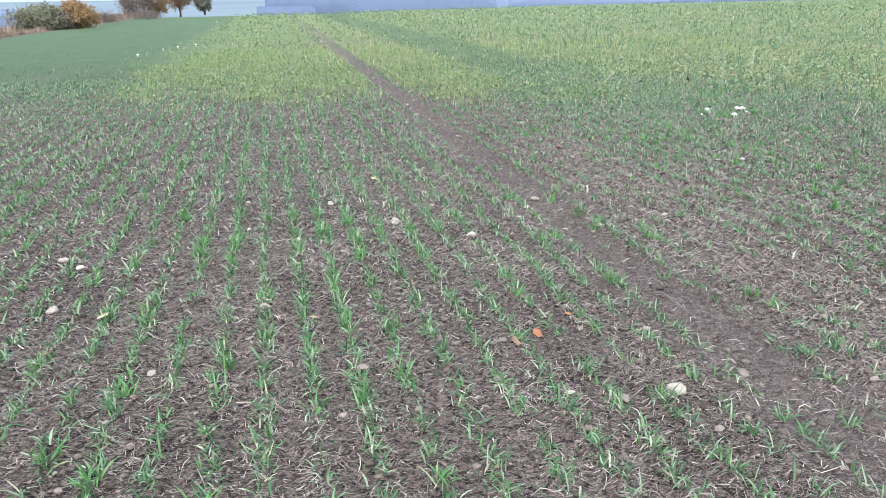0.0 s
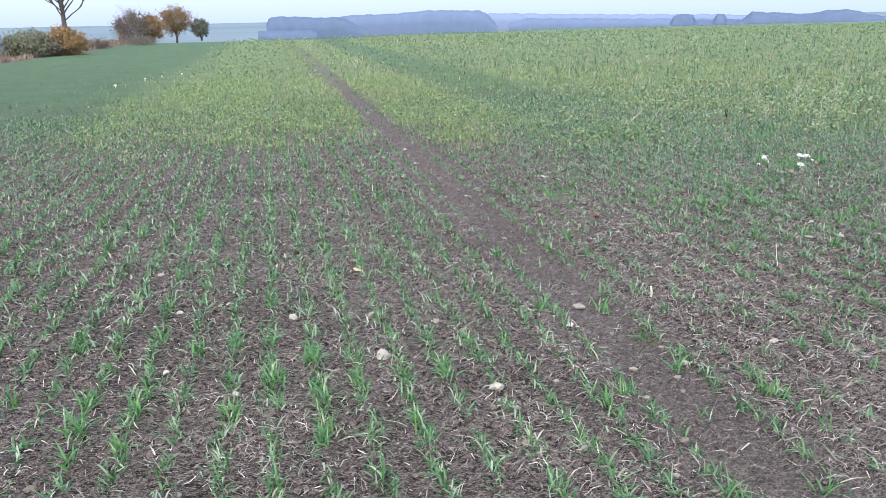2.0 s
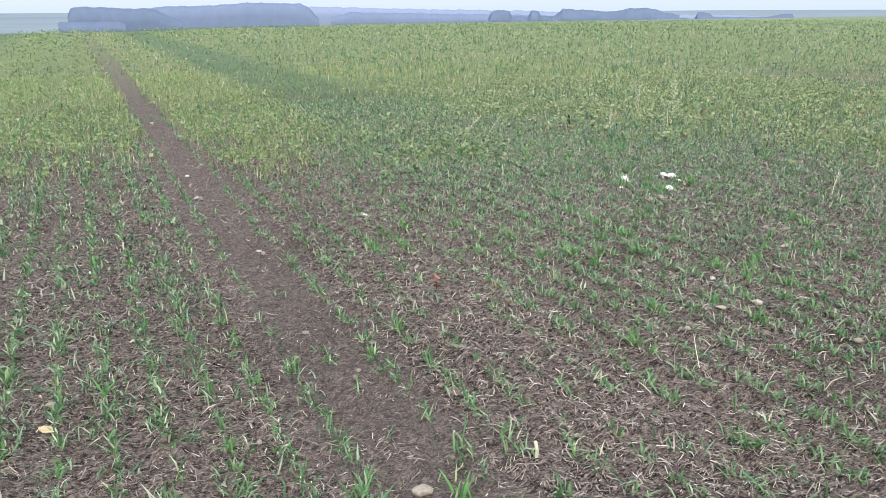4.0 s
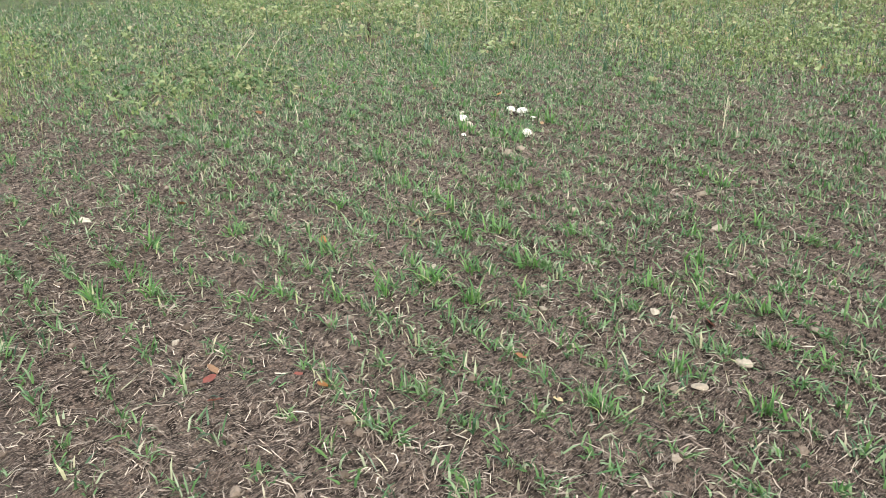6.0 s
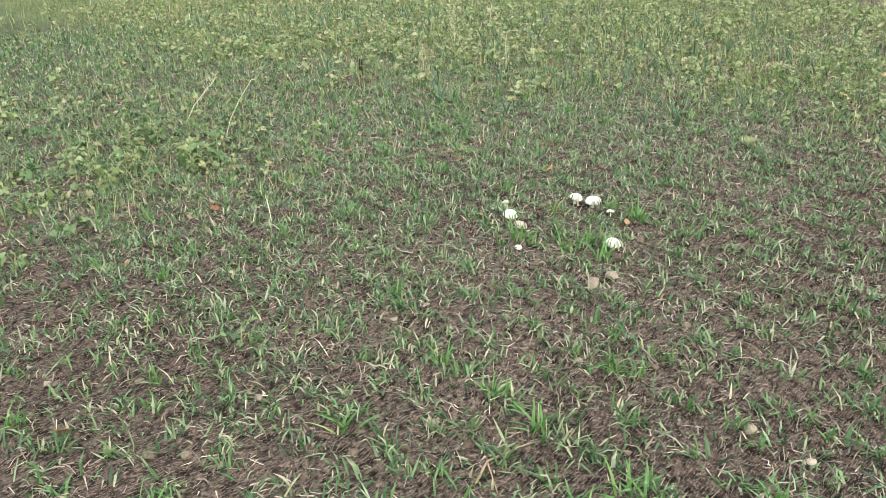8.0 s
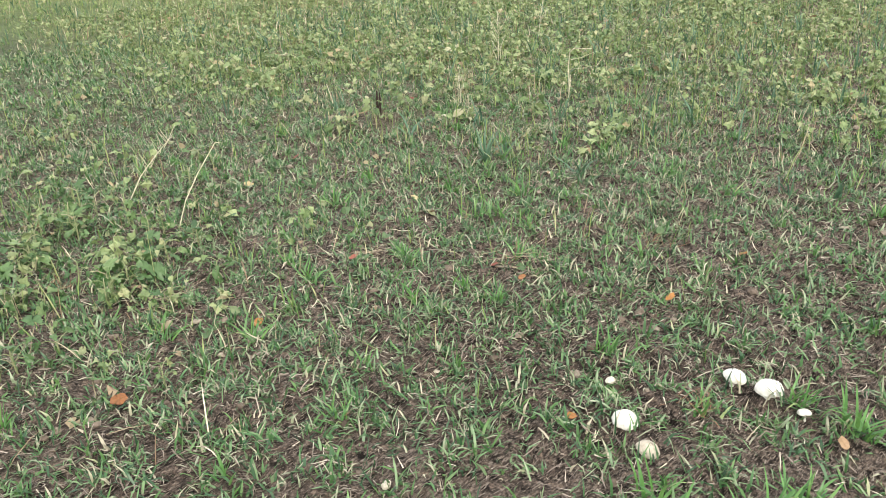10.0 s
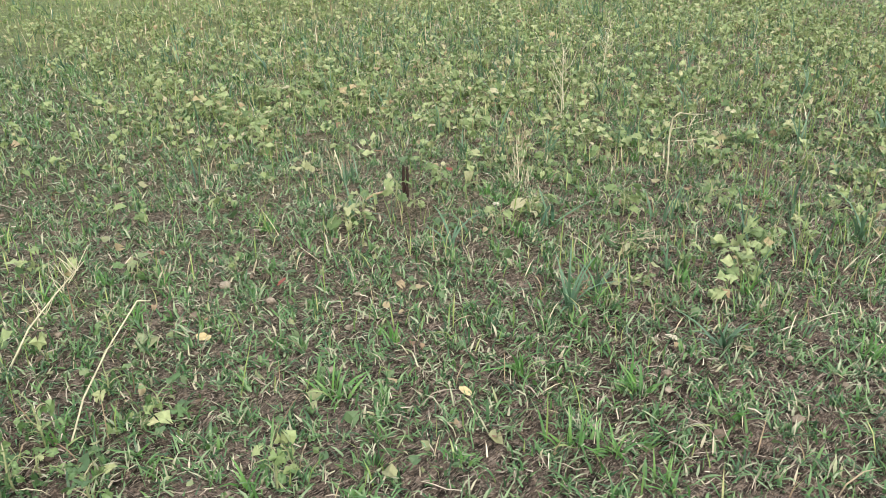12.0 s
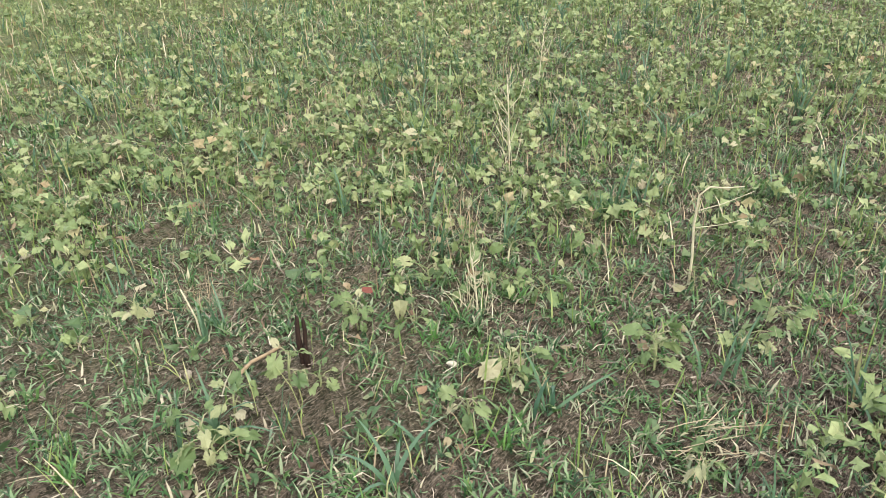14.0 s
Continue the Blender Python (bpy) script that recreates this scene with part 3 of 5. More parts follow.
def tall_shoots():
    """Taller, bluish volunteer cereal plants scattered through the mustard."""
    n = 14000
    d = 4 + 66 * rng.uniform(0, 1, n) ** 1.5
    a = rng.uniform(radians(-6), radians(64), n)
    x, y = d * np.sin(a), 3.5 + d * np.cos(a)
    u = across(x, y)
    keep = in_field(x, y) & (rng.uniform(0, 1, n) < 0.75 * mustard_cover(x, y) * (0.15 + 0.85 * smooth01(3.0, 6.0, u)))
    keep &= (d > 12) | (rng.uniform(0, 1, n) < 0.4)
    x, y, d = x[keep], y[keep], d[keep]
    pieces = []
    for lo, hi, w in ((0, 16, 0.0085), (16, 34, 0.012), (34, 99, 0.02)):
        s = (d >= lo) & (d < hi)
        pieces.append(wheat_blades(x[s], y[s], rng.integers(3, 6, s.sum()), 0.20, 3, 0.014, 0.16, w))
    v, p = merge(pieces)
    stuff("volunteer_cereal", mesh_np("volunteer_cereal", v, p, BLUE_BLADE), "tall blue-green volunteer cereal shoots among the mustard", "cereal shoots")


tall_shoots()


# ---- mustard ----
def leaf_rim(n, lobes=0.05):
    """Outline of a broad, rounded leaf with scalloped lobes; the stalk joins at the origin."""
    a = np.linspace(-2.95, 2.95, n)
    r = 0.50 * (1 - 0.45 * lobes * np.cos(5.6 * a) + 0.75 * lobes * np.cos(13.0 * a)) * (1 - 0.04 * np.abs(a) / 2.75)
    if n < 12:
        r = r * (1 + 0.16 * np.cos(np.pi * np.arange(n)))
    return 0.42 + r * np.cos(a), r * np.sin(a)


def leaf_set(base, azimuth, tilt, size, roll, rim=9):
    n = len(base)
    a, b = leaf_rim(rim)
    a = np.concatenate([[0.40], a])[None, :]
    b = np.concatenate([[0.0], b])[None, :]
    j = 0.48 * rng.normal(0, 1, (n, rim + 1))
    j[:, 0] = 0
    along, side = (a + 0.16 * j) * size[:, None], b * (rng.uniform(0.6, 1.05, (n, 1)) + 0.27 * j) * size[:, None]
    up = size[:, None] * (0.12 * np.abs(b) ** 1.2 - 0.45 * (a - 0.1) ** 2 + 0.20 * j)
    ct, st = np.cos(tilt)[:, None], np.sin(tilt)[:, None]
    cr, sr = np.cos(roll)[:, None], np.sin(roll)[:, None]
    side, up = side * cr - up * sr, side * sr + up * cr
    fx, fz = along * ct - up * st, along * st + up * ct
    ca, sa = np.cos(azimuth)[:, None], np.sin(azimuth)[:, None]
    v = np.stack([base[:, None, 0] + fx * ca - side * sa, base[:, None, 1] + fx * sa + side * ca, base[:, None, 2] + fz], 2).reshape(-1, 3)
    off = (np.arange(n) * (rim + 1))[:, None, None]
    t = (off + np.array([[0, i, i + 1] for i in range(1, rim)])[None]).reshape(-1, 3)
    return v, np.zeros((0, 4), int), t


def mustard_clumps(x, y, leaves, size, tall, rim):
    n = len(x)
    k = np.repeat(np.arange(n), leaves)
    m = len(k)
    h = tall * rng.uniform(0.4, 1.3, n)[k] * rng.uniform(0.15, 1.0, m)
    sp = 0.26 * tall
    base = np.stack([x[k] + rng.normal(0, sp, m), y[k] + rng.normal(0, sp, m), np.zeros(m)], 1)
    base[:, 2] = height(base[:, 0], base[:, 1]) + h
    az, tilt = rng.uniform(0, 2 * np.pi, m), rng.normal(0.2, 0.7, m)
    leaf = leaf_set(base, az, tilt, size * np.minimum(1.4, rng.lognormal(-0.12, 0.40, m)), rng.normal(0, 0.35, m), rim)
    foot = np.stack([x[k], y[k], height(x[k], y[k]) - 0.005], 1)
    w = np.stack([-np.sin(az), np.cos(az), 0 * az], 1) * 0.0016
    v = np.stack([foot - w, foot + w, base], 1).reshape(-1, 3)
    stem = (v, np.zeros((0, 4), int), (np.arange(m) * 3)[:, None] + np.array([[0, 1, 2]]))
    return leaf, stem


def single_plants(x, y):
    """The stretch beside the end of the walk where plants stand as things of their own."""
    return (x > 5.0) & (x < 8.2) & (y > 10.6) & (y < 13.6)


def mustard_field():
    leaves, stems = [], []
    n = 24500
    x, y = rng.uniform(-5, 12, n), rng.uniform(8.0, 17, n)
    keep = (rng.uniform(0, 1, n) < 0.66 * mustard_cover(x, y)) & (~single_plants(x, y) | (rng.uniform(0, 1, n) < 0.75 * smooth01(11.7, 12.4, y + 0.55 * (x - 5))))
    x, y = x[keep], y[keep]
    for sel, size, count, rim in ((x > 3.4, 0.031, 9, 9), (x <= 3.4, 0.028, 7, 6)):
        a, b = mustard_clumps(x[sel], y[sel], count, size, 0.10, rim)
        leaves.append(a)
        stems.append(b)
    n = 31000
    d = 12 + 76 * rng.uniform(0, 1, n) ** 1.7
    a = rng.uniform(radians(-14), radians(64), n)
    x, y = d * np.sin(a), 2 + d * np.cos(a)
    keep = ((y > 17) | (x > 12)) & in_field(x, y) & (rng.uniform(0, 1, n) < 0.8 * mustard_cover(x, y) + 0.02 * (x > -1))
    x, y, d = x[keep], y[keep], d[keep]
    for lo, hi, size, tall, count in ((0, 22, 0.034, 0.10, 6), (22, 40, 0.052, 0.11, 4), (40, 200, 0.085, 0.12, 3)):
        sel = (d >= lo) & (d < hi)
        a, b = mustard_clumps(x[sel], y[sel], count, size, tall, 6)
        leaves.append(a)
        stems.append(b)
    v, p = merge(leaves[1:])
    stuff("far_mustard", mesh_np("far_mustard", v, p, FAR_MUSTARD), "yellow-green mustard covering the far field", "mustard")
    v, p = merge(leaves[:1])
    stuff("mustard_leaves", mesh_np("mustard_leaves", v, p, MUSTARD), "pale yellow-green mustard leaves covering the field between the wheat", "mustard")
    v, p = merge(stems)
    stuff("mustard_stems", mesh_np("mustard_stems", v, p, STEM), "thin tan and green mustard stems", "mustard stems")


mustard_field()


def low_leaves():
    """Small crumpled leaves lying low among the wheat at the edge of the mustard: green, olive and withered."""
    n = 11000
    x, y = rng.uniform(2.4, 9.0, n), rng.uniform(8.6, 13.6, n)
    c = smooth01(9.0, 11.0, y) * smooth01(2.6, 3.6, x) * (0.06 + 0.94 * smooth01(0.42, 0.68, wave(x, y, 0.33, 27))) * (0.35 + 0.65 * wave(x, y, 0.09, 28))
    keep = sight(x, y, 0.3) & clear_of_caps(x, y) & (rng.uniform(0, 1, n) < c)
    x, y = x[keep], y[keep]
    n = len(x)
    base = np.stack([x, y, height(x, y) + np.abs(rng.normal(0, 0.022, n)) + 0.004], 1)
    v, p = merge([leaf_set(base, rng.uniform(0, 2 * np.pi, n), rng.normal(0.1, 0.5, n), 0.022 * rng.lognormal(0, 0.35, n), rng.normal(0, 0.5, n), 7)])
    stuff("low_leaves", mesh_np("low_leaves", v, p, LOW_LEAF), "small crumpled green and withered leaves lying among the wheat", "leaves")


low_leaves()


def withered_stems():
    """Thin brown and straw-coloured dead stems leaning among the mustard."""
    n = 56000
    x, y = rng.uniform(-4, 13, n), 9.6 + 16 * rng.uniform(0, 1, n) ** 1.6
    keep = rng.uniform(0, 1, n) < 0.75 * mustard_cover(x, y + 0.3) + 0.04 + 0.04 * (x > 3.2) * (x < 8.5) * (y < 13)
    x, y = x[keep], y[keep]
    n = len(x)
    base = np.stack([x, y, height(x, y) - 0.003], 1)
    m = 15000
    d, a = 14 + 46 * rng.uniform(0, 1, m) ** 1.5, rng.uniform(radians(2), radians(62), m)
    fx, fy = d * np.sin(a), 2 + d * np.cos(a)
    keep = (fy > 14) & in_field(fx, fy) & (rng.uniform(0, 1, m) < mustard_cover(fx, fy))
    fx, fy, d = fx[keep], fy[keep], d[keep]
    m = len(fx)
    fbase = np.stack([fx, fy, height(fx, fy)], 1)
    far = blades(fbase, rng.uniform(0, 2 * np.pi, m), 0.14 * rng.uniform(0.6, 1.4, m), np.abs(rng.normal(0.4, 0.4, m)), 0.0004 * d, rng.normal(0.5, 0.5, m), 2)
    v, p = merge([far, blades(base, rng.uniform(0, 2 * np.pi, n), np.minimum(0.15, rng.lognormal(-2.5, 0.42, n)), np.abs(rng.normal(0.6, 0.5, n)), rng.uniform(0.0018, 0.0042, n), rng.normal(0.5, 0.6, n), 3)])
    stuff("withered_stems", mesh_np("withered_stems", v, p, TAN_STEM), "withered tan and rusty stems leaning among the mustard", "dead stems")


withered_stems()


def mustard_blades():
    """Upright yellow-green blades and young stems that stand between the mustard leaves."""
    n = 125000
    x, y = rng.uniform(-3, 12, n), 8.0 + 14 * rng.uniform(0, 1, n) ** 1.4
    loose = 0.30 * smooth01(3.2, 5.0, x) * smooth01(8.8, 10.6, y) * smooth01(0.45, 0.7, wave(x, y, 0.4, 45))
    keep = rng.uniform(0, 1, n) < np.maximum(0.85 * mustard_cover(x, y + 0.2), loose)
    x, y = x[keep], y[keep]
    n = len(x)
    base = np.stack([x, y, height(x, y) - 0.003], 1)
    v, p = merge([blades(base, rng.uniform(0, 2 * np.pi, n), rng.lognormal(-2.5, 0.35, n), np.abs(rng.normal(0.2, 0.3, n)), rng.uniform(0.0022, 0.0050, n) * (1 + 0.05 * np.maximum(0, y - 12)), rng.normal(0.5, 0.5, n), 2)])
    stuff("mustard_blades", mesh_np("mustard_blades", v, p, YELLOW_BLADE), "thin yellow-green blades standing between mustard leaves", "grass")


mustard_blades()


# ---- straw and clods on the soil ----
def near_spots(n):
    y = 2.2 + 12.5 * rng.uniform(0, 1, n) ** 1.15
    x = (0.05 - 0.42 * (y - 0.6)) + rng.uniform(0, 1, n) * (2.15 + 1.37 * (y - 1.4))
    keep = sight(x, y, 0.1)
    return x[keep], y[keep]


def strands(base, heading, length, width, bend, arch, tilt, segs=3):
    """Thin ribbons lying on the soil, bent sideways along their length; all arguments are arrays."""
    n = len(base)
    s = np.linspace(0, 1, segs + 1)[None, :]
    ang = heading[:, None] + bend[:, None] * (s - 0.5)
    step = (length / segs)[:, None]
    px = np.concatenate([np.zeros((n, 1)), np.cumsum(np.cos(ang[:, :-1]) * step, 1)], 1) + base[:, :1]
    py = np.concatenate([np.zeros((n, 1)), np.cumsum(np.sin(ang[:, :-1]) * step, 1)], 1) + base[:, 1:2]
    pz = height(px, py) + base[:, 2:3] + arch[:, None] * 4 * s * (1 - s) + (tilt * length)[:, None] * s
    w = 0.5 * width[:, None] * np.array({1: [1.0, 0.6], 2: [0.7, 1.0, 0.4], 3: [0.7, 1.0, 0.9, 0.35]}[segs])[None, :]
    roll = rng.normal(0, 0.5, n)[:, None]
    ox, oy, oz = -np.sin(ang) * w * np.cos(roll), np.cos(ang) * w * np.cos(roll), w * np.sin(roll) + 0 * ang
    v = np.concatenate([np.stack([px - ox, py - oy, pz - oz], 2), np.stack([px + ox, py + oy, pz + oz], 2)], 1).reshape(-1, 3)
    k = segs + 1
    off = (np.arange(n) * 2 * k)[:, None]
    q = np.concatenate([off + np.array([[j, j + 1, k + j + 1, k + j]]) for j in range(segs)], 0)
    return v, q, np.zeros((0, 3), int)


def straw_litter():
    x, y = near_spots(570000)
    u = across(x, y)
    swath = smooth01(1.62, 1.85, u) * smooth01(2.75, 2.2, u) * smooth01(9.0, 7.6, y)
    dense = 0.20 + 0.70 * wave(x, y, 0.5, 31) * (0.5 + 0.8 * wave(x, y, 0.14, 32)) + 0.70 * swath * (0.4 + 0.8 * wave(x, y, 0.22, 34))
    dense = dense * (1 - (0.35 + 0.5 * wave(x, y, 0.35, 35)) * smooth01(0.20, 0.10, np.abs(u - 1.47))) * (1 - 0.2 * smooth01(9.0, 12.0, y))
    keep = rng.uniform(0, 1, len(x)) < dense * (1 - 0.60 * far_aside(x, y)) * (1 - 0.25 * smooth01(7.5, 10.0, y)) * (1 - 0.3 * smooth01(5.5, 4.0, y))
    x, y = x[keep], y[keep]
    tx, ty = rng.uniform(3.2, 8.0, 7000), rng.uniform(8.6, 12.8, 7000)
    keep = sight(tx, ty, 0.1) & clear_of_caps(tx, ty)
    tx, ty = tx[keep], ty[keep]
    wx, wy = rng.uniform(-8, 14, 14000), rng.uniform(-6, 14, 14000)
    keep = ~sight(wx, wy, 0.1)
    lift = np.concatenate([np.full(len(x), 0.010), np.full(keep.sum(), 0.010), np.full(len(tx), 0.030)])
    x, y = np.concatenate([x, wx[keep], tx]), np.concatenate([y, wy[keep], ty])
    n = len(x)
    base = np.stack([x, y, 0.001 + lift * rng.uniform(0, 1, n) ** 1.5], 1)
    length = np.clip(rng.lognormal(-3.85, 0.5, n), 0.008, 0.09)
    sets = []
    for sel, segs in ((length >= 0.055, 3), ((length < 0.055) & (length >= 0.034), 2), (length < 0.034, 1)):
        k = sel.sum()
        sets.append(strands(base[sel], rng.uniform(0, 2 * np.pi, k), length[sel], rng.uniform(0.0013, 0.0038, k) * (1 + 0.6 * far_aside(x[sel], y[sel])) * (1 - 0.22 * smooth01(5.5, 4.0, y[sel])), rng.normal(0, 0.8, k), length[sel] * rng.uniform(-0.02, 0.12, k), rng.normal(0.03, 0.08, k), segs))
    v, p = merge(sets)
    stuff("straw_litter", mesh_np("straw_litter", v, p, STRAW), "bent bits of pale dry straw strewn over the soil", "straw")


straw_litter()

GOLD = (1 + 5 ** 0.5) / 2
LUMP = np.array([(-1, GOLD, 0), (1, GOLD, 0), (-1, -GOLD, 0), (1, -GOLD, 0), (0, -1, GOLD), (0, 1, GOLD), (0, -1, -GOLD), (0, 1, -GOLD), (GOLD, 0, -1), (GOLD, 0, 1), (-GOLD, 0, -1), (-GOLD, 0, 1)]) / 1.9
LUMP_T = np.array([(0, 11, 5), (0, 5, 1), (0, 1, 7), (0, 7, 10), (0, 10, 11), (1, 5, 9), (5, 11, 4), (11, 10, 2), (10, 7, 6), (7, 1, 8), (3, 9, 4), (3, 4, 2), (3, 2, 6), (3, 6, 8), (3, 8, 9), (4, 9, 5), (2, 4, 11), (6, 2, 10), (8, 6, 7), (9, 8, 1)])


def tumble(shape):
    """Turns each of n small shapes (n, k, 3) at random."""
    n = len(shape)
    q = rng.normal(0, 1, (n, 4))
    q /= np.linalg.norm(q, axis=1)[:, None]
    w, x, y, z = q.T
    m = np.stack([1 - 2 * (y * y + z * z), 2 * (x * y - z * w), 2 * (x * z + y * w), 2 * (x * y + z * w), 1 - 2 * (x * x + z * z), 2 * (y * z - x * w), 2 * (x * z - y * w), 2 * (y * z + x * w), 1 - 2 * (x * x + y * y)], 1).reshape(n, 3, 3)
    return np.einsum("nij,nkj->nki", m, shape)


def clods():
    x, y = near_spots(9000)
    keep = ~far_aside(x, y)
    x, y = x[keep], y[keep]
    n = len(x)
    r = np.clip(rng.lognormal(-4.95, 0.45, n), 0.003, 0.015)
    shape = tumble(LUMP[None] * (1 + 0.16 * rng.normal(0, 1, (n, 12, 1)))) * np.array([1.15, 1.0, 0.7])
    v = shape * r[:, None, None] + np.stack([x, y, height(x, y) + 0.2 * r], 1)[:, None, :]
    big = ((np.arange(n) * 12)[:, None, None] + LUMP_T[None]).reshape(-1, 3)
    x, y = near_spots(17000)
    keep = ~far_aside(x, y)
    x, y = x[keep], y[keep]
    m = len(x)
    r = np.clip(rng.lognormal(-5.75, 0.5, m), 0.002, 0.010)
    shape = tumble(np.array([(1, 1, 1), (-1, -1, 1), (-1, 1, -1), (1, -1, -1)], dtype=float)[None] * (0.75 + 0.35 * rng.normal(0, 1, (m, 4, 3))))
    v2 = shape * r[:, None, None] + np.stack([x, y, height(x, y) + 0.4 * r], 1)[:, None, :]
    t = ((np.arange(m) * 4)[:, None, None] + np.array([(0, 1, 2), (0, 3, 1), (0, 2, 3), (1, 3, 2)])[None]).reshape(-1, 3)
    vv, p = merge([(v.reshape(-1, 3), np.zeros((0, 4), int), big), (v2.reshape(-1, 3), np.zeros((0, 4), int), t)])
    stuff("soil_clods", mesh_np("soil_clods", vv, p, CLOD), "small crumbs and clods of brown soil", "soil")


clods()


# ---- the verge and the land beyond ----
def verge():
    n = 10000
    y = 22 + 46 * rng.uniform(0, 1, n)
    x = verge_edge(y) - 2.6 * rng.uniform(0, 1, n) ** 1.3
    base = np.stack([x, y, height(x, y)], 1)
    tall = 0.06 + 0.34 * wave(x, y, 2.2, 51) ** 2
    v, p = merge([blades(base, rng.uniform(0, 2 * np.pi, n), tall * rng.uniform(0.6, 1.3, n), np.abs(rng.normal(0.3, 0.3, n)), rng.uniform(0.02, 0.05, n), rng.uniform(0, 1.0, n), 3)])
    stuff("verge_grass", mesh_np("verge_grass", v, p, DRY_GRASS), "withered brown grass and weeds along the edge of the field", "grass")


verge()


def woods(skyline, dist, label, mat):
    """A closed belt of trees: a bumpy canopy with a front, a top and a back, under a skyline of (azimuth, height) pairs."""
    az = np.arange(skyline[0][0], skyline[-1][0], 0.04)
    n = len(az)
    top = np.interp(az, [a for a, h in skyline], [h for a, h in skyline])
    top = top + 0.0011 * dist * ((wave(az, 0 * az, 0.8, 42) - 0.5) + 0.35 * (wave(az, 0 * az, 0.2, 43) - 0.5))
    rows = []
    for deep, up in ((-0.5, -0.1), (-0.5, 0.5), (-0.45, 0.8), (-0.25, 0.95), (0.0, 1.0), (0.3, 0.95), (0.5, -0.1)):
        d = dist + 50.0 * deep
        x, y = d * np.sin(np.radians(az)), d * np.cos(np.radians(az))
        foot = height(x, y)
        rows.append(np.stack([x, y, foot + up * np.maximum(top - foot, 0.5)], 1))
    v = np.concatenate(rows)
    i = np.arange(n * len(rows)).reshape(len(rows), n)
    q = np.stack([i[:-1, :-1], i[:-1, 1:], i[1:, 1:], i[1:, :-1]], -1).reshape(-1, 4)
    vv, p = merge([(v, q, np.zeros((0, 3), int))])
    stuff("far_wood", mesh_np("far_wood", vv, p, mat, True), label, "woodland")


woods([(1.12, -1.0), (1.27, 2.3), (1.42, 4.0), (2.21, 4.3), (4.03, 3.8), (4.49, 3.3), (5.94, 3.4), (6.41, 2.0), (7.18, -2.5), (7.95, -6.1)], 600, "dark wood at the near end of a wooded ridge", THIN_HAZE_WOOD)
woods([(5.25, -1.8), (6.02, 3.9), (6.98, 5.2), (9.89, 6.0), (11.25, 6.7), (12.23, 8.0), (13.4, 8.2), (15.66, 7.0), (16.05, 5.3), (16.28, 3.0), (16.9, -6.9)], 760, "wooded ridge beyond the field, blue-grey from painted haze", MID_HAZE_WOOD)
woods([(0.53, -5.0), (0.71, -4.3), (1.84, -4.2), (4.11, -4.3), (4.49, -5.5)], 520, "dark hedge along the foot of a wooded ridge", THIN_HAZE_WOOD)
woods([(15.15, -4.9), (15.74, 5.0), (21.53, 2.9), (24.55, 1.1), (28.23, 0.4), (30.38, -0.5), (33.17, -2.2), (36.53, -2.9), (40.33, -3.9), (37.53, -5.2), (40.0, -6.0), (44.38, -6.6), (46.63, -7.4), (48.74, -8.9)], 950, "wood on the horizon, painted hazy blue", THICK_HAZE_WOOD)
woods([(17.68, -5.9), (18.84, -1.1), (21.53, -1.3), (25.29, -3.1), (28.95, -3.6), (33.52, -5.8)], 800, "low trees along the far end of the field, painted hazy", MID_HAZE_WOOD)
woods([(28.45, -4.8), (28.67, -0.6), (29.13, 0.6), (29.89, -0.0), (30.1, -4.0), (31.16, -4.2), (31.41, 0.0), (31.86, -0.1), (32.03, -3.6), (32.83, -3.3), (33.04, -5.1)], 600, "dark clump of trees on the horizon", THIN_HAZE_WOOD)
woods([(32.49, -5.3), (33.1, -2.3), (33.52, 1.6), (34.26, 0.6), (35.87, -0.6), (36.46, -1.5), (37.17, -0.1), (37.98, 1.3), (38.93, 1.5), (39.71, 0.1), (40.33, -2.1), (41.18, -3.1)], 560, "tree belt behind the far end of the field", THIN_HAZE_WOOD)
woods([(40.0, -4.1), (42.12, -5.9), (42.32, -1.8), (42.66, -1.4), (43.06, -2.4), (43.26, -4.7), (44.71, -4.7), (46.63, -4.5), (47.57, -2.6), (48.04, -3.2), (48.25, -6.0), (48.74, -6.2)], 560, "trees at the end of the field, tinted blue for haze", THIN_HAZE_WOOD)
woods([(-45, -3.0), (-38, -4.5), (-30, -2.8), (-22, -4.2), (-15, -3.6), (-12.5, -6.0)], 620, "woods in the valley, painted hazy blue", MID_HAZE_WOOD)
woods([(-48, 1.5), (-40, 0.5), (-30, 1.8), (-22, 0.8), (-17, 0.4), (-15.6, -2.0), (-15.0, -8.0)], 330, "wooded slope beyond the verge, tinted blue for haze", THIN_HAZE_WOOD)
woods([(-45, 1.0), (-36, -1.0), (-28, 1.2), (-20, -0.5), (-16.5, -2.5)], 1000, "hedges across the valley, paled by painted haze", THICK_HAZE_WOOD)


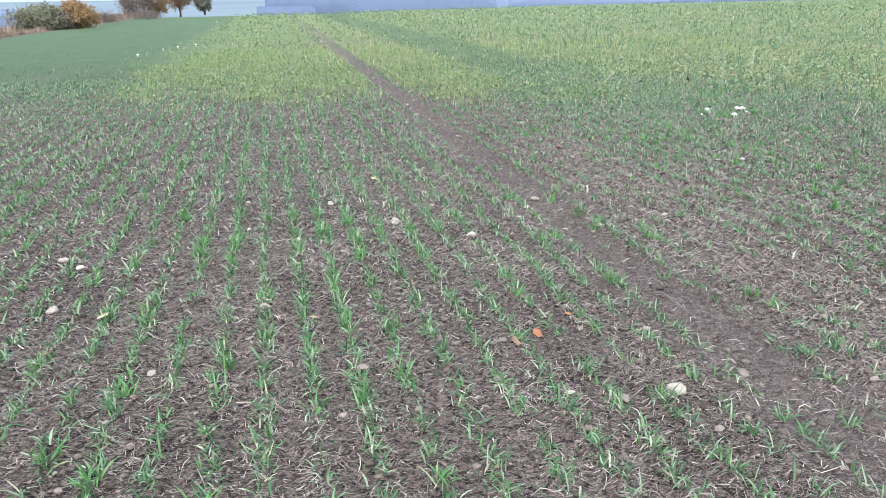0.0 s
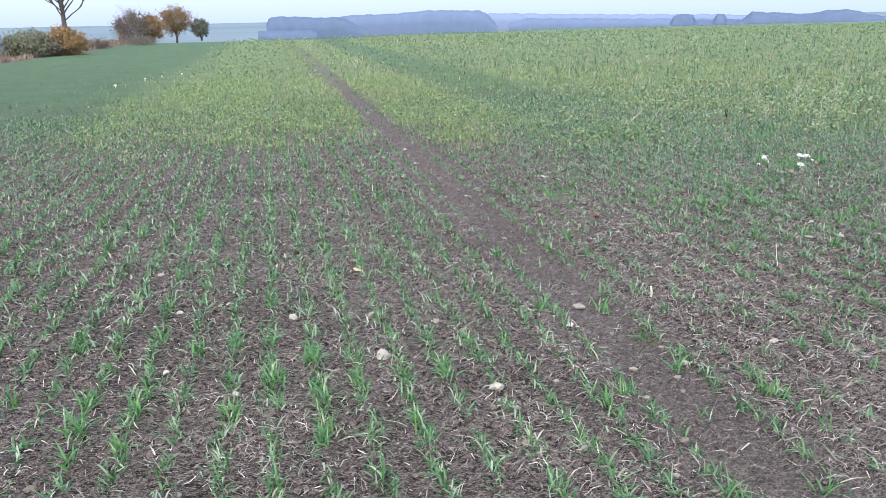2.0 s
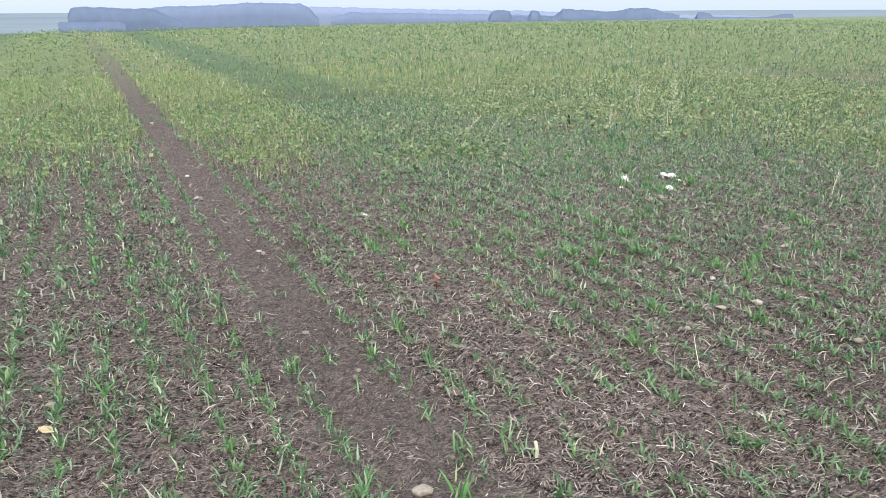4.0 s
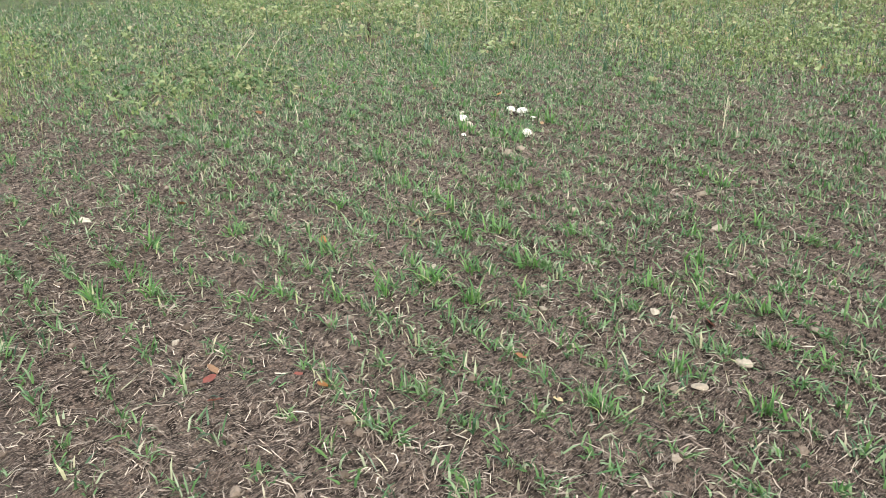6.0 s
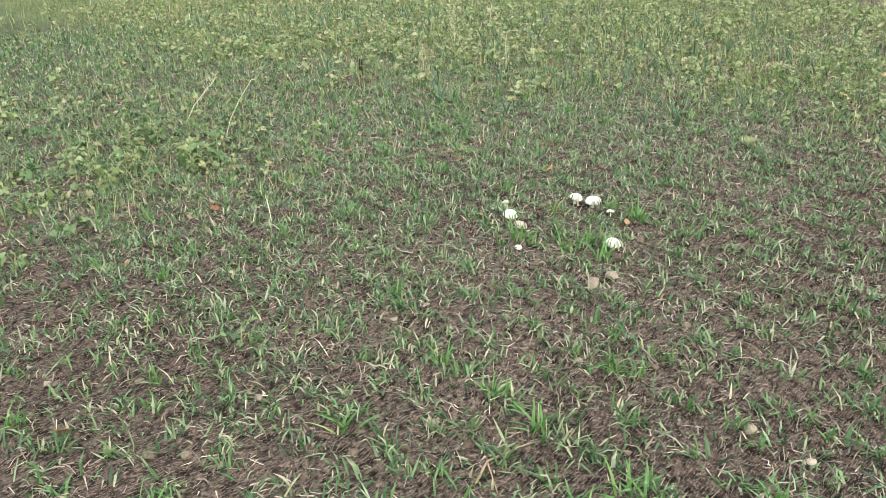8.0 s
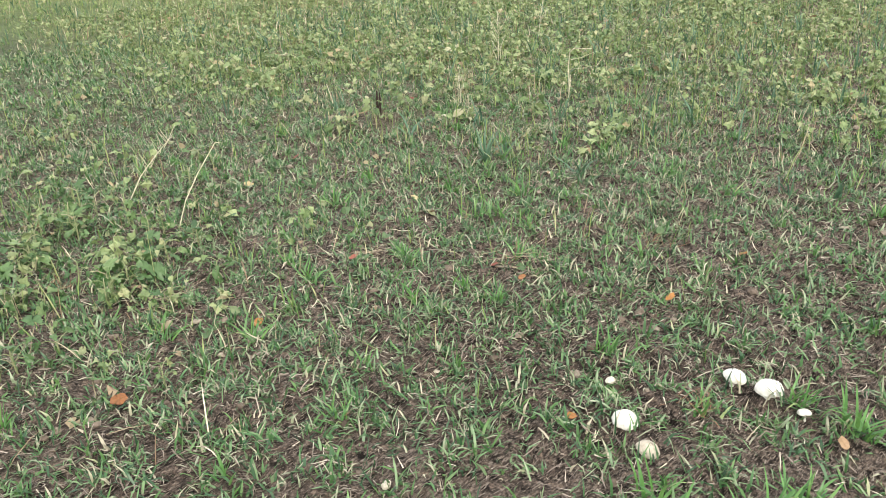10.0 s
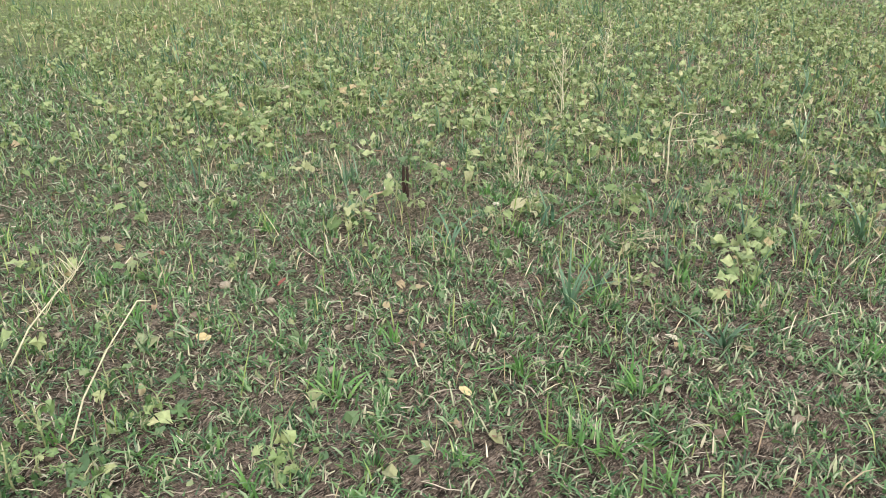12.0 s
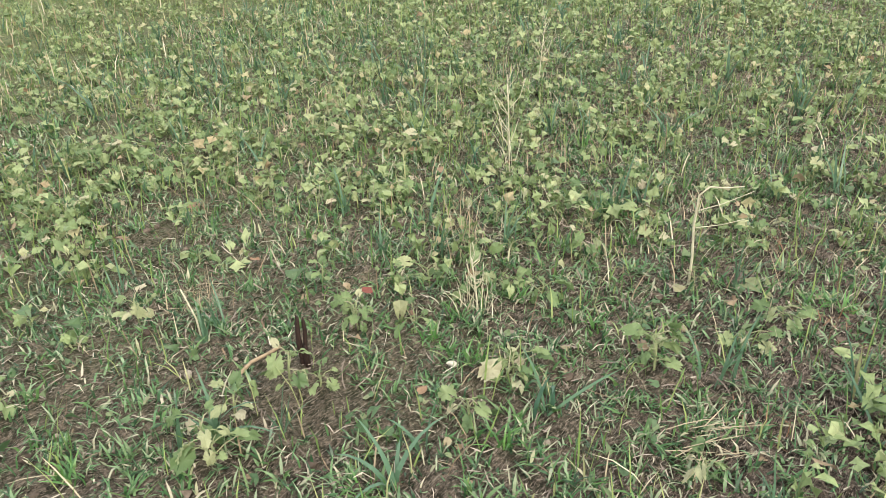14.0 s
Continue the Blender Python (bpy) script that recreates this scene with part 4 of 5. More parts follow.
# ---- tubes, for trunks, stems and stalks ----
def tube(points, radii, sides=6):
    """A tapering tube along a line of points: verts, quads, tris."""
    pts = np.asarray(points, dtype=float)
    k = len(pts)
    d = np.gradient(pts, axis=0)
    d /= np.linalg.norm(d, axis=1)[:, None] + 1e-9
    ref = np.where(np.abs(d[:, 2:3]) > 0.9, np.array([[1.0, 0, 0]]), np.array([[0, 0, 1.0]]))
    e1 = np.cross(d, ref)
    e1 /= np.linalg.norm(e1, axis=1)[:, None] + 1e-9
    e2 = np.cross(d, e1)
    a = np.linspace(0, 2 * np.pi, sides, endpoint=False)
    ring = e1[:, None, :] * np.cos(a)[None, :, None] + e2[:, None, :] * np.sin(a)[None, :, None]
    v = np.concatenate([(pts[:, None, :] + ring * np.asarray(radii)[:, None, None]).reshape(-1, 3), pts[-1:]])
    q = [(i * sides + j, i * sides + (j + 1) % sides, (i + 1) * sides + (j + 1) % sides, (i + 1) * sides + j) for i in range(k - 1) for j in range(sides)]
    t = [((k - 1) * sides + j, (k - 1) * sides + (j + 1) % sides, k * sides) for j in range(sides)]
    return v, np.array(q), np.array(t)


def thing(name, x, y, label, category, group="", z=None):
    ob = new(name)
    ob.empty_display_size = 0.05
    ob.location = (x, y, float(height(np.array(x), np.array(y))) if z is None else z)
    return tagged(ob, label, category, group)


# ---- trees and bushes on the verge ----
def grow(start, way, length, radius, depth, r, out_, tips, bend=0.35, split=3, thin=0.58):
    steps = 4
    pts, p, w = [start], np.array(start, float), np.array(way, float)
    for _ in range(steps):
        w = w + r.normal(0, 0.10, 3) + np.array([0, 0, 0.05])
        w /= np.linalg.norm(w)
        p = p + w * length / steps
        pts.append(p.copy())
    out_.append(tube(pts, np.linspace(radius, radius * 0.62, steps + 1), 6 if depth > 2 else 3))
    tips.append(p.copy())
    if depth == 0:
        return
    for i in range(split if depth > 1 else split + 1):
        side = r.normal(0, 1, 3)
        side -= w * side.dot(w)
        side /= np.linalg.norm(side)
        nw = w + side * r.uniform(bend, bend * 2.2)
        nw /= np.linalg.norm(nw)
        at = pts[-1] if i < 2 else pts[r.integers(2, steps + 1)]
        grow(at, nw, length * r.uniform(0.62, 0.86), radius * thin, depth - 1, r, out_, tips, bend, split, thin)


def leaf_cloud(centres, size, count, spreadout, r):
    """Many small leaves round the given points."""
    k = r.integers(0, len(centres), count)
    c = np.asarray(centres)[k] + r.normal(0, spreadout, (count, 3))
    tri = r.normal(0, size, (count, 4, 3)) * 0.6 + c[:, None, :]
    return tri.reshape(-1, 3), np.arange(count * 4).reshape(-1, 4), np.zeros((0, 3), int)


def bare_tree(x, y):
    r = np.random.default_rng(5)
    t = thing("tree", x, y, "nearly bare tree with brown last leaves behind orange bushes", "tree")
    trunk = [(0, 0, 0), (0.05, 0, 0.7), (0.02, 0.04, 1.5), (0.05, 0, 2.3), (0.0, 0.05, 3.1), (0.04, 0.0, 4.2)]
    v, p = merge([tube(trunk, [0.17, 0.125, 0.11, 0.085, 0.06, 0.025], 9)])
    part("trunk", mesh_np("trunk", v, p, BARK, True), t)
    tips = []
    for i in range(24):
        limb = []
        a = i * 2.4 + r.uniform(-0.3, 0.3)
        f = i / 23
        s = 1.35 - 1.05 * f + r.uniform(-0.2, 0.2)
        w = np.array([np.cos(a) * s, np.sin(a) * s, 1.0])
        grow((0.03, 0.02, 1.5 + 2.4 * f), w / np.linalg.norm(w), r.uniform(0.85, 1.2) * (1 - 0.2 * f), 0.040 - 0.010 * f, 4, r, limb, tips, 0.27, 3, 0.68)
        v, p = merge(limb)
        part("limb", mesh_np("limb", v, p, BARK), t)
    low = [q for q in tips if q[2] < 4.4 and np.hypot(q[0], q[1]) > 1.5]
    v, p = merge([leaf_cloud(low, 0.05, 1000, 0.10, r)])
    part("crown", mesh_np("crown", v, p, RUST_LEAF), t, "sparse withered brown leaves")
    return t


def bush(x, y, wide, tall, mat, label, seed, clear=0.0, leaf=0.066, count=5200, category="bush", twiggy=6):
    """A rounded bush: stems that fan out and an uneven crown of small leaves."""
    r = np.random.default_rng(seed)
    t = thing("tree" if category == "tree" else "bush", x, y, label, category)
    stems, tips = [], []
    for i in range(twiggy):
        a = r.uniform(0, 2 * np.pi)
        s = r.uniform(0.1, 0.75) * wide / tall
        w = np.array([np.cos(a) * s, np.sin(a) * s, 1.0])
        start = (0.04 * np.cos(a), 0.04 * np.sin(a), clear * 0.7)
        grow(start, w / np.linalg.norm(w), (tall - clear) * r.uniform(0.38, 0.5), 0.022, 3, r, stems, tips, 0.35, 2)
    if clear:
        stems.append(tube([(0, 0, 0), (0.03, 0, clear * 0.5), (0, 0.02, clear + 0.2)], [0.09, 0.075, 0.06], 8))
    v, p = merge(stems)
    part("trunk", mesh_np("trunk", v, p, BARK), t)
    n = 130
    th, cp, rr = r.uniform(0, 2 * np.pi, n), r.uniform(-1, 1, n), r.uniform(0.35, 1, n) ** 0.5
    sp = np.sqrt(1 - cp ** 2)
    lump = 1 + 0.22 * np.sin(3 * th + seed) + 0.1 * r.normal(0, 1, n)
    mid = (tall + clear) / 2
    c = np.stack([rr * sp * np.cos(th) * wide / 2 * lump, rr * sp * np.sin(th) * wide / 2 * lump, mid + rr * cp * (tall - clear) / 2 * 0.9], 1)
    v, p = merge([leaf_cloud(c, leaf, count, 0.075 * wide, r)])
    part("crown", mesh_np("crown", v, p, mat), t)
    return t


bare_tree(-8.9, 47.0)
bush(-9.3, 41.2, 2.1, 1.0, OLIVE_LEAF, "olive green broom-like bush on the verge", 61)
bush(-8.0, 42.6, 1.5, 1.15, ORANGE_LEAF, "orange autumn bush at the foot of a bare tree", 62)
bush(-8.6, 41.8, 1.1, 0.75, BROWN_LEAF, "low brown thicket between two autumn bushes", 69, count=3500)
bush(-7.7, 62.6, 2.5, 2.1, BROWN_LEAF, "rounded reddish brown autumn bush", 63)
bush(-6.6, 63.4, 1.3, 1.95, ORANGE_LEAF, "yellow-orange autumn bush beside a brown one", 64)
bush(-5.4, 68.5, 2.2, 2.65, RUST_LEAF, "round-crowned small tree with orange-brown leaves", 65, 0.7, category="tree")
bush(-3.5, 66.8, 1.1, 1.6, DARK_LEAF, "small dark olive bush at the end of the verge", 66, 0.25)
bush(-10.6, 30.5, 2.0, 0.5, DRY_GRASS, "low withered brown thicket on the verge", 67, leaf=0.04, count=2500)
bush(-8.4, 52.5, 1.6, 0.45, BROWN_LEAF, "low brown bramble on the verge", 68, leaf=0.04, count=1600)
bush(-6.6, 57.5, 1.8, 0.5, BROWN_LEAF, "low brown bramble on the verge", 70, leaf=0.04, count=1800)


# ---- mushrooms ----
def revolve(profile, sides, wobble, r):
    """A turned form whose outline wavers a little with the angle."""
    a = 2 * np.pi * np.arange(sides) / sides
    out_ = 1 + wobble * (np.sin(2 * a + r.uniform(0, 6)) + 0.5 * np.sin(5 * a + r.uniform(0, 6)))
    lift = wobble * (np.sin(a + r.uniform(0, 6)) + 0.6 * np.sin(3 * a + r.uniform(0, 6)))
    v = np.array([(rad * o * np.cos(t), rad * o * np.sin(t), z + rad * k) for rad, z in profile for t, o, k in zip(a, out_, lift)])
    n = len(profile)
    q = [(i * sides + j, i * sides + (j + 1) % sides, (i + 1) * sides + (j + 1) % sides, (i + 1) * sides + j) for i in range(n - 1) for j in range(sides)]
    return v, np.array(q)


def mushroom(x, y, wide, tall, label, seed, lean=(0, 0), mat=None):
    r = np.random.default_rng(seed)
    m = thing("mushroom", x, y, label, "mushroom", "white mushrooms in the wheat")
    m.rotation_euler = (0.6 * lean[0] + 0.06, 0.5 * lean[1], 0)
    h = 0.45 * wide
    cap = [(0.001, tall + 0.62 * h), (0.2 * h, tall + 0.61 * h), (0.4 * h, tall + 0.57 * h), (0.58 * h, tall + 0.49 * h), (0.74 * h, tall + 0.38 * h), (0.87 * h, tall + 0.24 * h), (0.96 * h, tall + 0.08 * h), (1.0 * h, tall - 0.06 * h), (0.93 * h, tall - 0.15 * h)]
    v, q = revolve(cap, 44, 0.05, r)
    ang, rad = np.arctan2(v[:, 1], v[:, 0]), np.hypot(v[:, 0], v[:, 1]) / h
    for _ in range(4):
        dent = np.exp(-((np.angle(np.exp(1j * (ang - r.uniform(0, 6.28)))) / r.uniform(0.05, 0.13)) ** 2)) * smooth01(0.25, 0.95, rad)
        v[:, :2] *= (1 - 0.09 * dent)[:, None]
        v[:, 2] -= 0.07 * h * dent
    v += r.normal(0, 0.012 * h, v.shape)
    cap_part = part("cap", mesh_np("cap", v, [q], mat or CAP, True), m)
    v, q = revolve([(0.95 * h, tall - 0.13 * h), (0.5 * h, tall - 0.02 * h), (0.2 * h, tall)], 24, 0.01, r)
    part("gills", mesh_np("gills", v, [q], GILL, True), cap_part, "dark brown gills under the cap")
    v, q = revolve([(0.22 * h, tall), (0.2 * h, tall * 0.5), (0.25 * h, -0.01)], 12, 0.05, r)
    part("stem", mesh_np("stem", v, [q], CAP, True), m)


mushroom(4.478, 9.026, 0.066, 0.022, "broad white mushroom cap standing in green wheat", 1, (0.18, 0.0))
mushroom(4.437, 8.938, 0.064, 0.016, "beige-stained white mushroom tilted into the wheat", 2, (0.3, 0.6), CAP_TAN)
mushroom(4.269, 8.791, 0.033, 0.012, "small white button mushroom on bare soil", 3)
mushroom(4.502, 8.552, 0.062, 0.016, "round white mushroom standing alone on soil", 4, (0.1, -0.1))
mushroom(4.774, 8.938, 0.060, 0.024, "white mushroom with a spread cap in wheat", 5, (0.2, 0.1))
mushroom(4.780, 8.853, 0.068, 0.026, "cracked white mushroom crossed by wheat blades", 6, (0.1, -0.15))
mushroom(4.775, 8.760, 0.034, 0.020, "small pale mushroom showing its dark gills", 7, (-0.5, 0.3))
for i, (x, y, w) in enumerate(((-2.77, 20.9, 0.075), (-2.4, 22.8, 0.055), (-2.1, 23.6, 0.05), (-1.7, 24.4, 0.05))):
    mushroom(x, y, w, 0.05, "distant white mushroom in the green wheat", 20 + i)


# ---- stones ----
def stone_mesh(seed):
    r = np.random.default_rng(seed)
    bm = bmesh.new()
    bmesh.ops.create_icosphere(bm, subdivisions=2, radius=0.5)
    cuts = [(Vector(r.normal(0, 1, 3)).normalized(), r.uniform(0.26, 0.42)) for _ in range(7)]
    for v in bm.verts:
        for nrm, d in cuts:
            over = v.co.dot(nrm) - d
            if over > 0:
                v.co -= nrm * over * 0.9
        v.co += Vector(r.normal(0, 0.016, 3))
        v.co.z *= 0.62
        v.co.y *= 0.82
    me = bpy.data.meshes.new("stone")
    bm.to_mesh(me)
    bm.free()
    for f in me.polygons:
        f.use_smooth = False
    me.materials.append(STONE)
    return me


STONE_MESHES = [stone_mesh(80 + i) for i in range(8)]


def stones(spots, label, group):
    for x, y, size in spots:
        r = np.random.default_rng(int(abs(x) * 1000 + y * 377))
        ob = new("stone", STONE_MESHES[r.integers(0, 8)])
        ob.location = (x, y, float(height(np.array(x), np.array(y))) + 0.11 * size)
        ob.rotation_euler = (r.normal(0, 0.2), r.normal(0, 0.2), r.uniform(0, 6.28))
        ob.scale = (1.15 * size, size * r.uniform(0.8, 1.1), size * r.uniform(0.75, 1.1))
        tagged(ob, label, "stone", group)


stones([(0.04, 3.80, 0.054), (-1.24, 5.41, 0.064), (-0.08, 5.47, 0.035), (-0.28, 4.48, 0.049), (-0.68, 4.00, 0.046), (-0.34, 5.71, 0.037), (-1.67, 9.19, 0.067), (0.38, 3.53, 0.030),
        (-1.15, 4.70, 0.059), (-1.15, 5.29, 0.045), (0.48, 5.65, 0.067), (0.50, 6.12, 0.037), (0.01, 8.62, 0.045), (-0.35, 6.42, 0.041), (-0.49, 7.04, 0.044), (0.16, 6.17, 0.046),
        (-0.13, 6.46, 0.032)],
       "pale angular field stone lying between the wheat rows", "field stones between the rows")
stones([(1.32, 3.49, 0.055), (1.02, 3.40, 0.065), (0.83, 3.39, 0.052), (0.83, 5.25, 0.057), (0.85, 5.10, 0.038), (0.97, 4.80, 0.036), (1.45, 6.00, 0.055), (1.40, 5.34, 0.036),
        (1.60, 5.30, 0.043), (2.04, 5.38, 0.046), (0.67, 3.46, 0.034), (1.93, 4.58, 0.028), (0.77, 5.98, 0.056), (1.31, 5.77, 0.039), (1.58, 8.50, 0.045), (1.75, 5.43, 0.038),
        (1.47, 9.97, 0.048), (1.63, 14.23, 0.062), (1.59, 5.48, 0.030), (1.58, 8.42, 0.037), (1.52, 10.77, 0.037), (1.49, 9.89, 0.032)],
       "cream-coloured stone lying beside the bare wheel track", "field stones by the wheel track")
stones([(4.16, 7.21, 0.069), (3.10, 7.67, 0.027), (2.34, 8.91, 0.064), (3.36, 8.24, 0.045), (3.17, 7.22, 0.039), (3.42, 6.98, 0.046), (4.23, 8.43, 0.047), (3.87, 7.70, 0.042),
        (4.44, 7.46, 0.056), (3.29, 7.32, 0.025), (3.30, 7.14, 0.023), (2.94, 7.45, 0.023), (3.88, 7.56, 0.030), (3.42, 6.98, 0.036), (3.44, 6.92, 0.027), (3.35, 6.64, 0.048),
        (3.15, 6.65, 0.042), (2.69, 7.59, 0.046), (2.94, 7.82, 0.035), (2.22, 7.80, 0.037), (4.06, 7.03, 0.030), (3.09, 6.68, 0.025), (2.62, 7.46, 0.022)],
       "buff stone half sunk in brown crumbly soil", "field stones in the soil")
stones([(3.96, 9.22, 0.027), (3.55, 9.54, 0.023), (3.52, 9.88, 0.029), (3.59, 9.87, 0.026), (3.35, 9.56, 0.034), (3.97, 8.87, 0.019), (4.32, 8.42, 0.045), (4.25, 8.45, 0.060),
        (6.67, 10.49, 0.039), (3.95, 9.93, 0.021), (5.87, 9.18, 0.033), (3.99, 10.16, 0.038), (4.11, 10.01, 0.039), (3.99, 10.41, 0.042), (4.74, 9.97, 0.022), (4.32, 9.49, 0.027),
        (4.59, 9.15, 0.031), (4.69, 9.69, 0.020), (4.84, 11.35, 0.047), (5.63, 10.31, 0.050), (4.83, 10.72, 0.032), (5.27, 10.44, 0.033), (5.42, 10.28, 0.026), (5.11, 11.03, 0.026),
        (5.61, 10.91, 0.029), (7.39, 11.19, 0.055), (6.12, 11.28, 0.037), (5.49, 11.76, 0.031), (5.49, 12.65, 0.034), (5.92, 11.30, 0.032), (5.85, 10.98, 0.024), (7.25, 11.23, 0.028)],
       "small grey-buff stone among wheat and mustard", "field stones among the mustard")


# ---- fallen leaves ----
def fallen_leaf_mesh(seed, mat):
    r = np.random.default_rng(seed)
    n = 13
    a = np.linspace(0, 2 * np.pi, n, endpoint=False)
    rad = 0.5 * (1 - 0.25 * np.abs(np.sin(a))) * (1 + 0.10 * np.sin(5 * a + seed))
    x, y = rad * np.cos(a), 0.85 * rad * np.sin(a)
    z = 0.55 * y ** 2 + 0.25 * x ** 2 + r.normal(0, 0.025, n)
    rim = np.stack([x, y, z], 1)
    v = np.concatenate([[(0, 0, 0.0)], rim])
    v = np.concatenate([v, v - np.array([0, 0, 0.012])])
    t = [(0, i, i % n + 1) for i in range(1, n + 1)] + [(n + 1, n + 1 + i % n + 1, n + 1 + i) for i in range(1, n + 1)]
    q = [(i, n + 1 + i, n + 1 + i % n + 1, i % n + 1) for i in range(1, n + 1)]
    return mesh_np("fallen_leaf", v, [np.array(q), np.array(t)], mat)


LEAF_KINDS = {"o": ("orange autumn leaf lying curled on the soil", [fallen_leaf_mesh(s, FALLEN_ORANGE) for s in (1, 2)]),
              "b": ("dull brown withered leaf on the soil", [fallen_leaf_mesh(s, FALLEN_BROWN) for s in (3, 4)]),
              "y": ("pale yellow withered leaf on the soil", [fallen_leaf_mesh(s, FALLEN_YELLOW) for s in (5, 6)]),
              "r": ("dark red withered leaf on the soil", [fallen_leaf_mesh(s, FALLEN_RED) for s in (7, 8)])}


def fallen_leaves(spots):
    for x, y, size, kind in spots:
        r = np.random.default_rng(int(abs(x) * 1000 + y * 191))
        label, meshes = LEAF_KINDS[kind]
        ob = new("fallen_leaf", meshes[r.integers(0, 2)])
        ob.location = (x, y, float(height(np.array(x), np.array(y))) + 0.018)
        ob.rotation_euler = (r.normal(0, 0.35), r.normal(0, 0.35), r.uniform(0, 6.28))
        ob.scale = (size * 1.1,) * 3
        tagged(ob, label, "fallen leaf", "fallen autumn leaves")


fallen_leaves([(0.73, 3.94, 0.044, "o"), (0.91, 4.08, 0.034, "o"), (-1.07, 4.23, 0.064, "o"), (0.62, 3.87, 0.043, "b"), (-0.09, 4.27, 0.046, "b"), (-0.92, 4.53, 0.055, "y"), (0.52, 6.76, 0.045, "y"),
               (0.34, 5.60, 0.031, "y"), (-0.16, 6.32, 0.031, "r"), (2.27, 10.96, 0.056, "o"), (0.23, 7.25, 0.039, "b"), (3.67, 9.90, 0.046, "o"), (4.41, 9.12, 0.027, "o"),
               (4.03, 9.46, 0.024, "b"), (4.74, 8.66, 0.034, "b"), (4.82, 9.67, 0.034, "o"), (4.11, 10.02, 0.039, "o"), (5.44, 9.30, 0.043, "o"), (5.02, 9.28, 0.033, "o"), (4.54, 10.16, 0.034, "r"),
               (4.82, 9.79, 0.027, "r"), (4.66, 11.10, 0.039, "y"), (5.03, 10.45, 0.033, "y"), (4.96, 11.21, 0.040, "r"), (5.92, 12.08, 0.034, "b"), (5.72, 12.77, 0.061, "y"), (6.01, 11.69, 0.037, "r"),
               (5.79, 11.28, 0.038, "b"), (7.08, 10.75, 0.044, "y"), (2.93, 8.10, 0.043, "o"), (2.69, 8.79, 0.052, "o"), (2.88, 7.04, 0.047, "o"), (2.41, 7.31, 0.042, "o"), (2.20, 7.54, 0.039, "r"),
               (2.16, 7.42, 0.042, "r"), (2.38, 7.38, 0.024, "r"), (2.23, 7.58, 0.037, "b"), (3.47, 6.82, 0.052, "r"), (2.83, 6.86, 0.034, "y")])


# ---- single dry stalks, twigs and the charred stump ----
def stalk(name, x, y, lines, mat, label, category, sides=6):
    """A dry plant of several stems; each line is (points, first radius, last radius)."""
    t = thing(name, x, y, label, category)
    for i, (pts, r0, r1) in enumerate(lines):
        v, p = merge([tube(pts, np.linspace(r0, r1, len(pts)), sides)])
        if i == 0:
            stem = part("stem", mesh_np("stem", v, p, mat, True), t)
        else:
            part("side_shoot", mesh_np("side_shoot", v, p, mat, True), stem)
    return t


stalk("dry_stalk", 4.25, 10.87, [([(0, 0, -0.01), (0.05, 0.02, 0.08), (0.12, 0.03, 0.17), (0.20, 0.02, 0.27)], 0.0024, 0.0016), ([(0.20, 0.02, 0.27), (0.23, 0.02, 0.26)], 0.002, 0.001)],
      PALE_STEM, "leaning broken pale straw stalk among mustard", "dry stalk")


def branched_stalk(x, y, tall, lean, label, seed, mat):
    r = np.random.default_rng(seed)
    lines = [([(0, 0, -0.01), (lean[0] * 0.3, lean[1] * 0.3, tall * 0.4), (lean[0] * 0.65, lean[1] * 0.65, tall * 0.72), (lean[0], lean[1], tall)], 0.0032, 0.0011)]
    for i in range(16):
        s = r.uniform(0.3, 0.95)
        p = np.array([lean[0] * s, lean[1] * s, tall * s])
        a = r.uniform(0, 6.28)
        d = np.array([np.cos(a), np.sin(a), 1.2]) * tall * r.uniform(0.10, 0.2)
        lines.append(([p, p + d * 0.5 + r.normal(0, 0.006, 3), p + d + np.array([0, 0, 0.02])], 0.0016, 0.0007))
    return stalk("dry_stalk", x, y, lines, mat, label, "dry stalk", 5)


branched_stalk(4.21, 11.26, 0.22, (0.24, 0.03), "branched pale dry mustard stalk leaning over", 91, PALE_STEM)
branched_stalk(6.92, 11.91, 0.38, (0.01, 0.02), "tall thin branched pale dry stalk standing upright", 92, PALE_STEM)
branched_stalk(8.01, 12.57, 0.30, (0.05, 0.0), "thin upright dry stalk among mustard", 93, PALE_STEM)
branched_stalk(6.13, 11.40, 0.16, (0.0, 0.02), "feathery straw-coloured dry grass head", 94, PALE_STEM)
branched_stalk(5.40, 7.94, 0.14, (0.12, 0.06), "tuft of pale dry grass stalks on the soil", 95, PALE_STEM)
stalk("dry_stalk", 6.63, 11.06, [([(0, 0, -0.01), (0.003, 0, 0.10), (-0.004, 0.004, 0.20), (0.0, 0.0, 0.285), (0.02, -0.015, 0.305)], 0.0042, 0.003), ([(0.02, -0.015, 0.305), (0.05, -0.045, 0.30), (0.09, -0.08, 0.30)], 0.0025, 0.0012),
                                 ([(0.0, 0.0, 0.24), (0.05, -0.045, 0.255), (0.11, -0.10, 0.285)], 0.0014, 0.0007), ([(0.0, 0.0, 0.19), (0.05, -0.05, 0.195), (0.10, -0.09, 0.205)], 0.0014, 0.0007)],
      PALE_STEM, "pale dry stalk bent over with thin side shoots", "dry stalk")
stalk("dry_stalk", 5.60, 11.87, [([(0, 0, -0.01), (0.0, 0.01, 0.07), (-0.02, 0.02, 0.16)], 0.003, 0.002)], PALE_STEM, "short dry stem standing in the wheat", "dry stalk")
stalk("dry_stalk", 2.66, 6.24, [([(0, 0, -0.01), (0.02, 0.05, 0.05), (0.05, 0.10, 0.09)], 0.002, 0.0012)], PALE_STEM, "thin bent straw leaning out of the soil", "dry stalk")
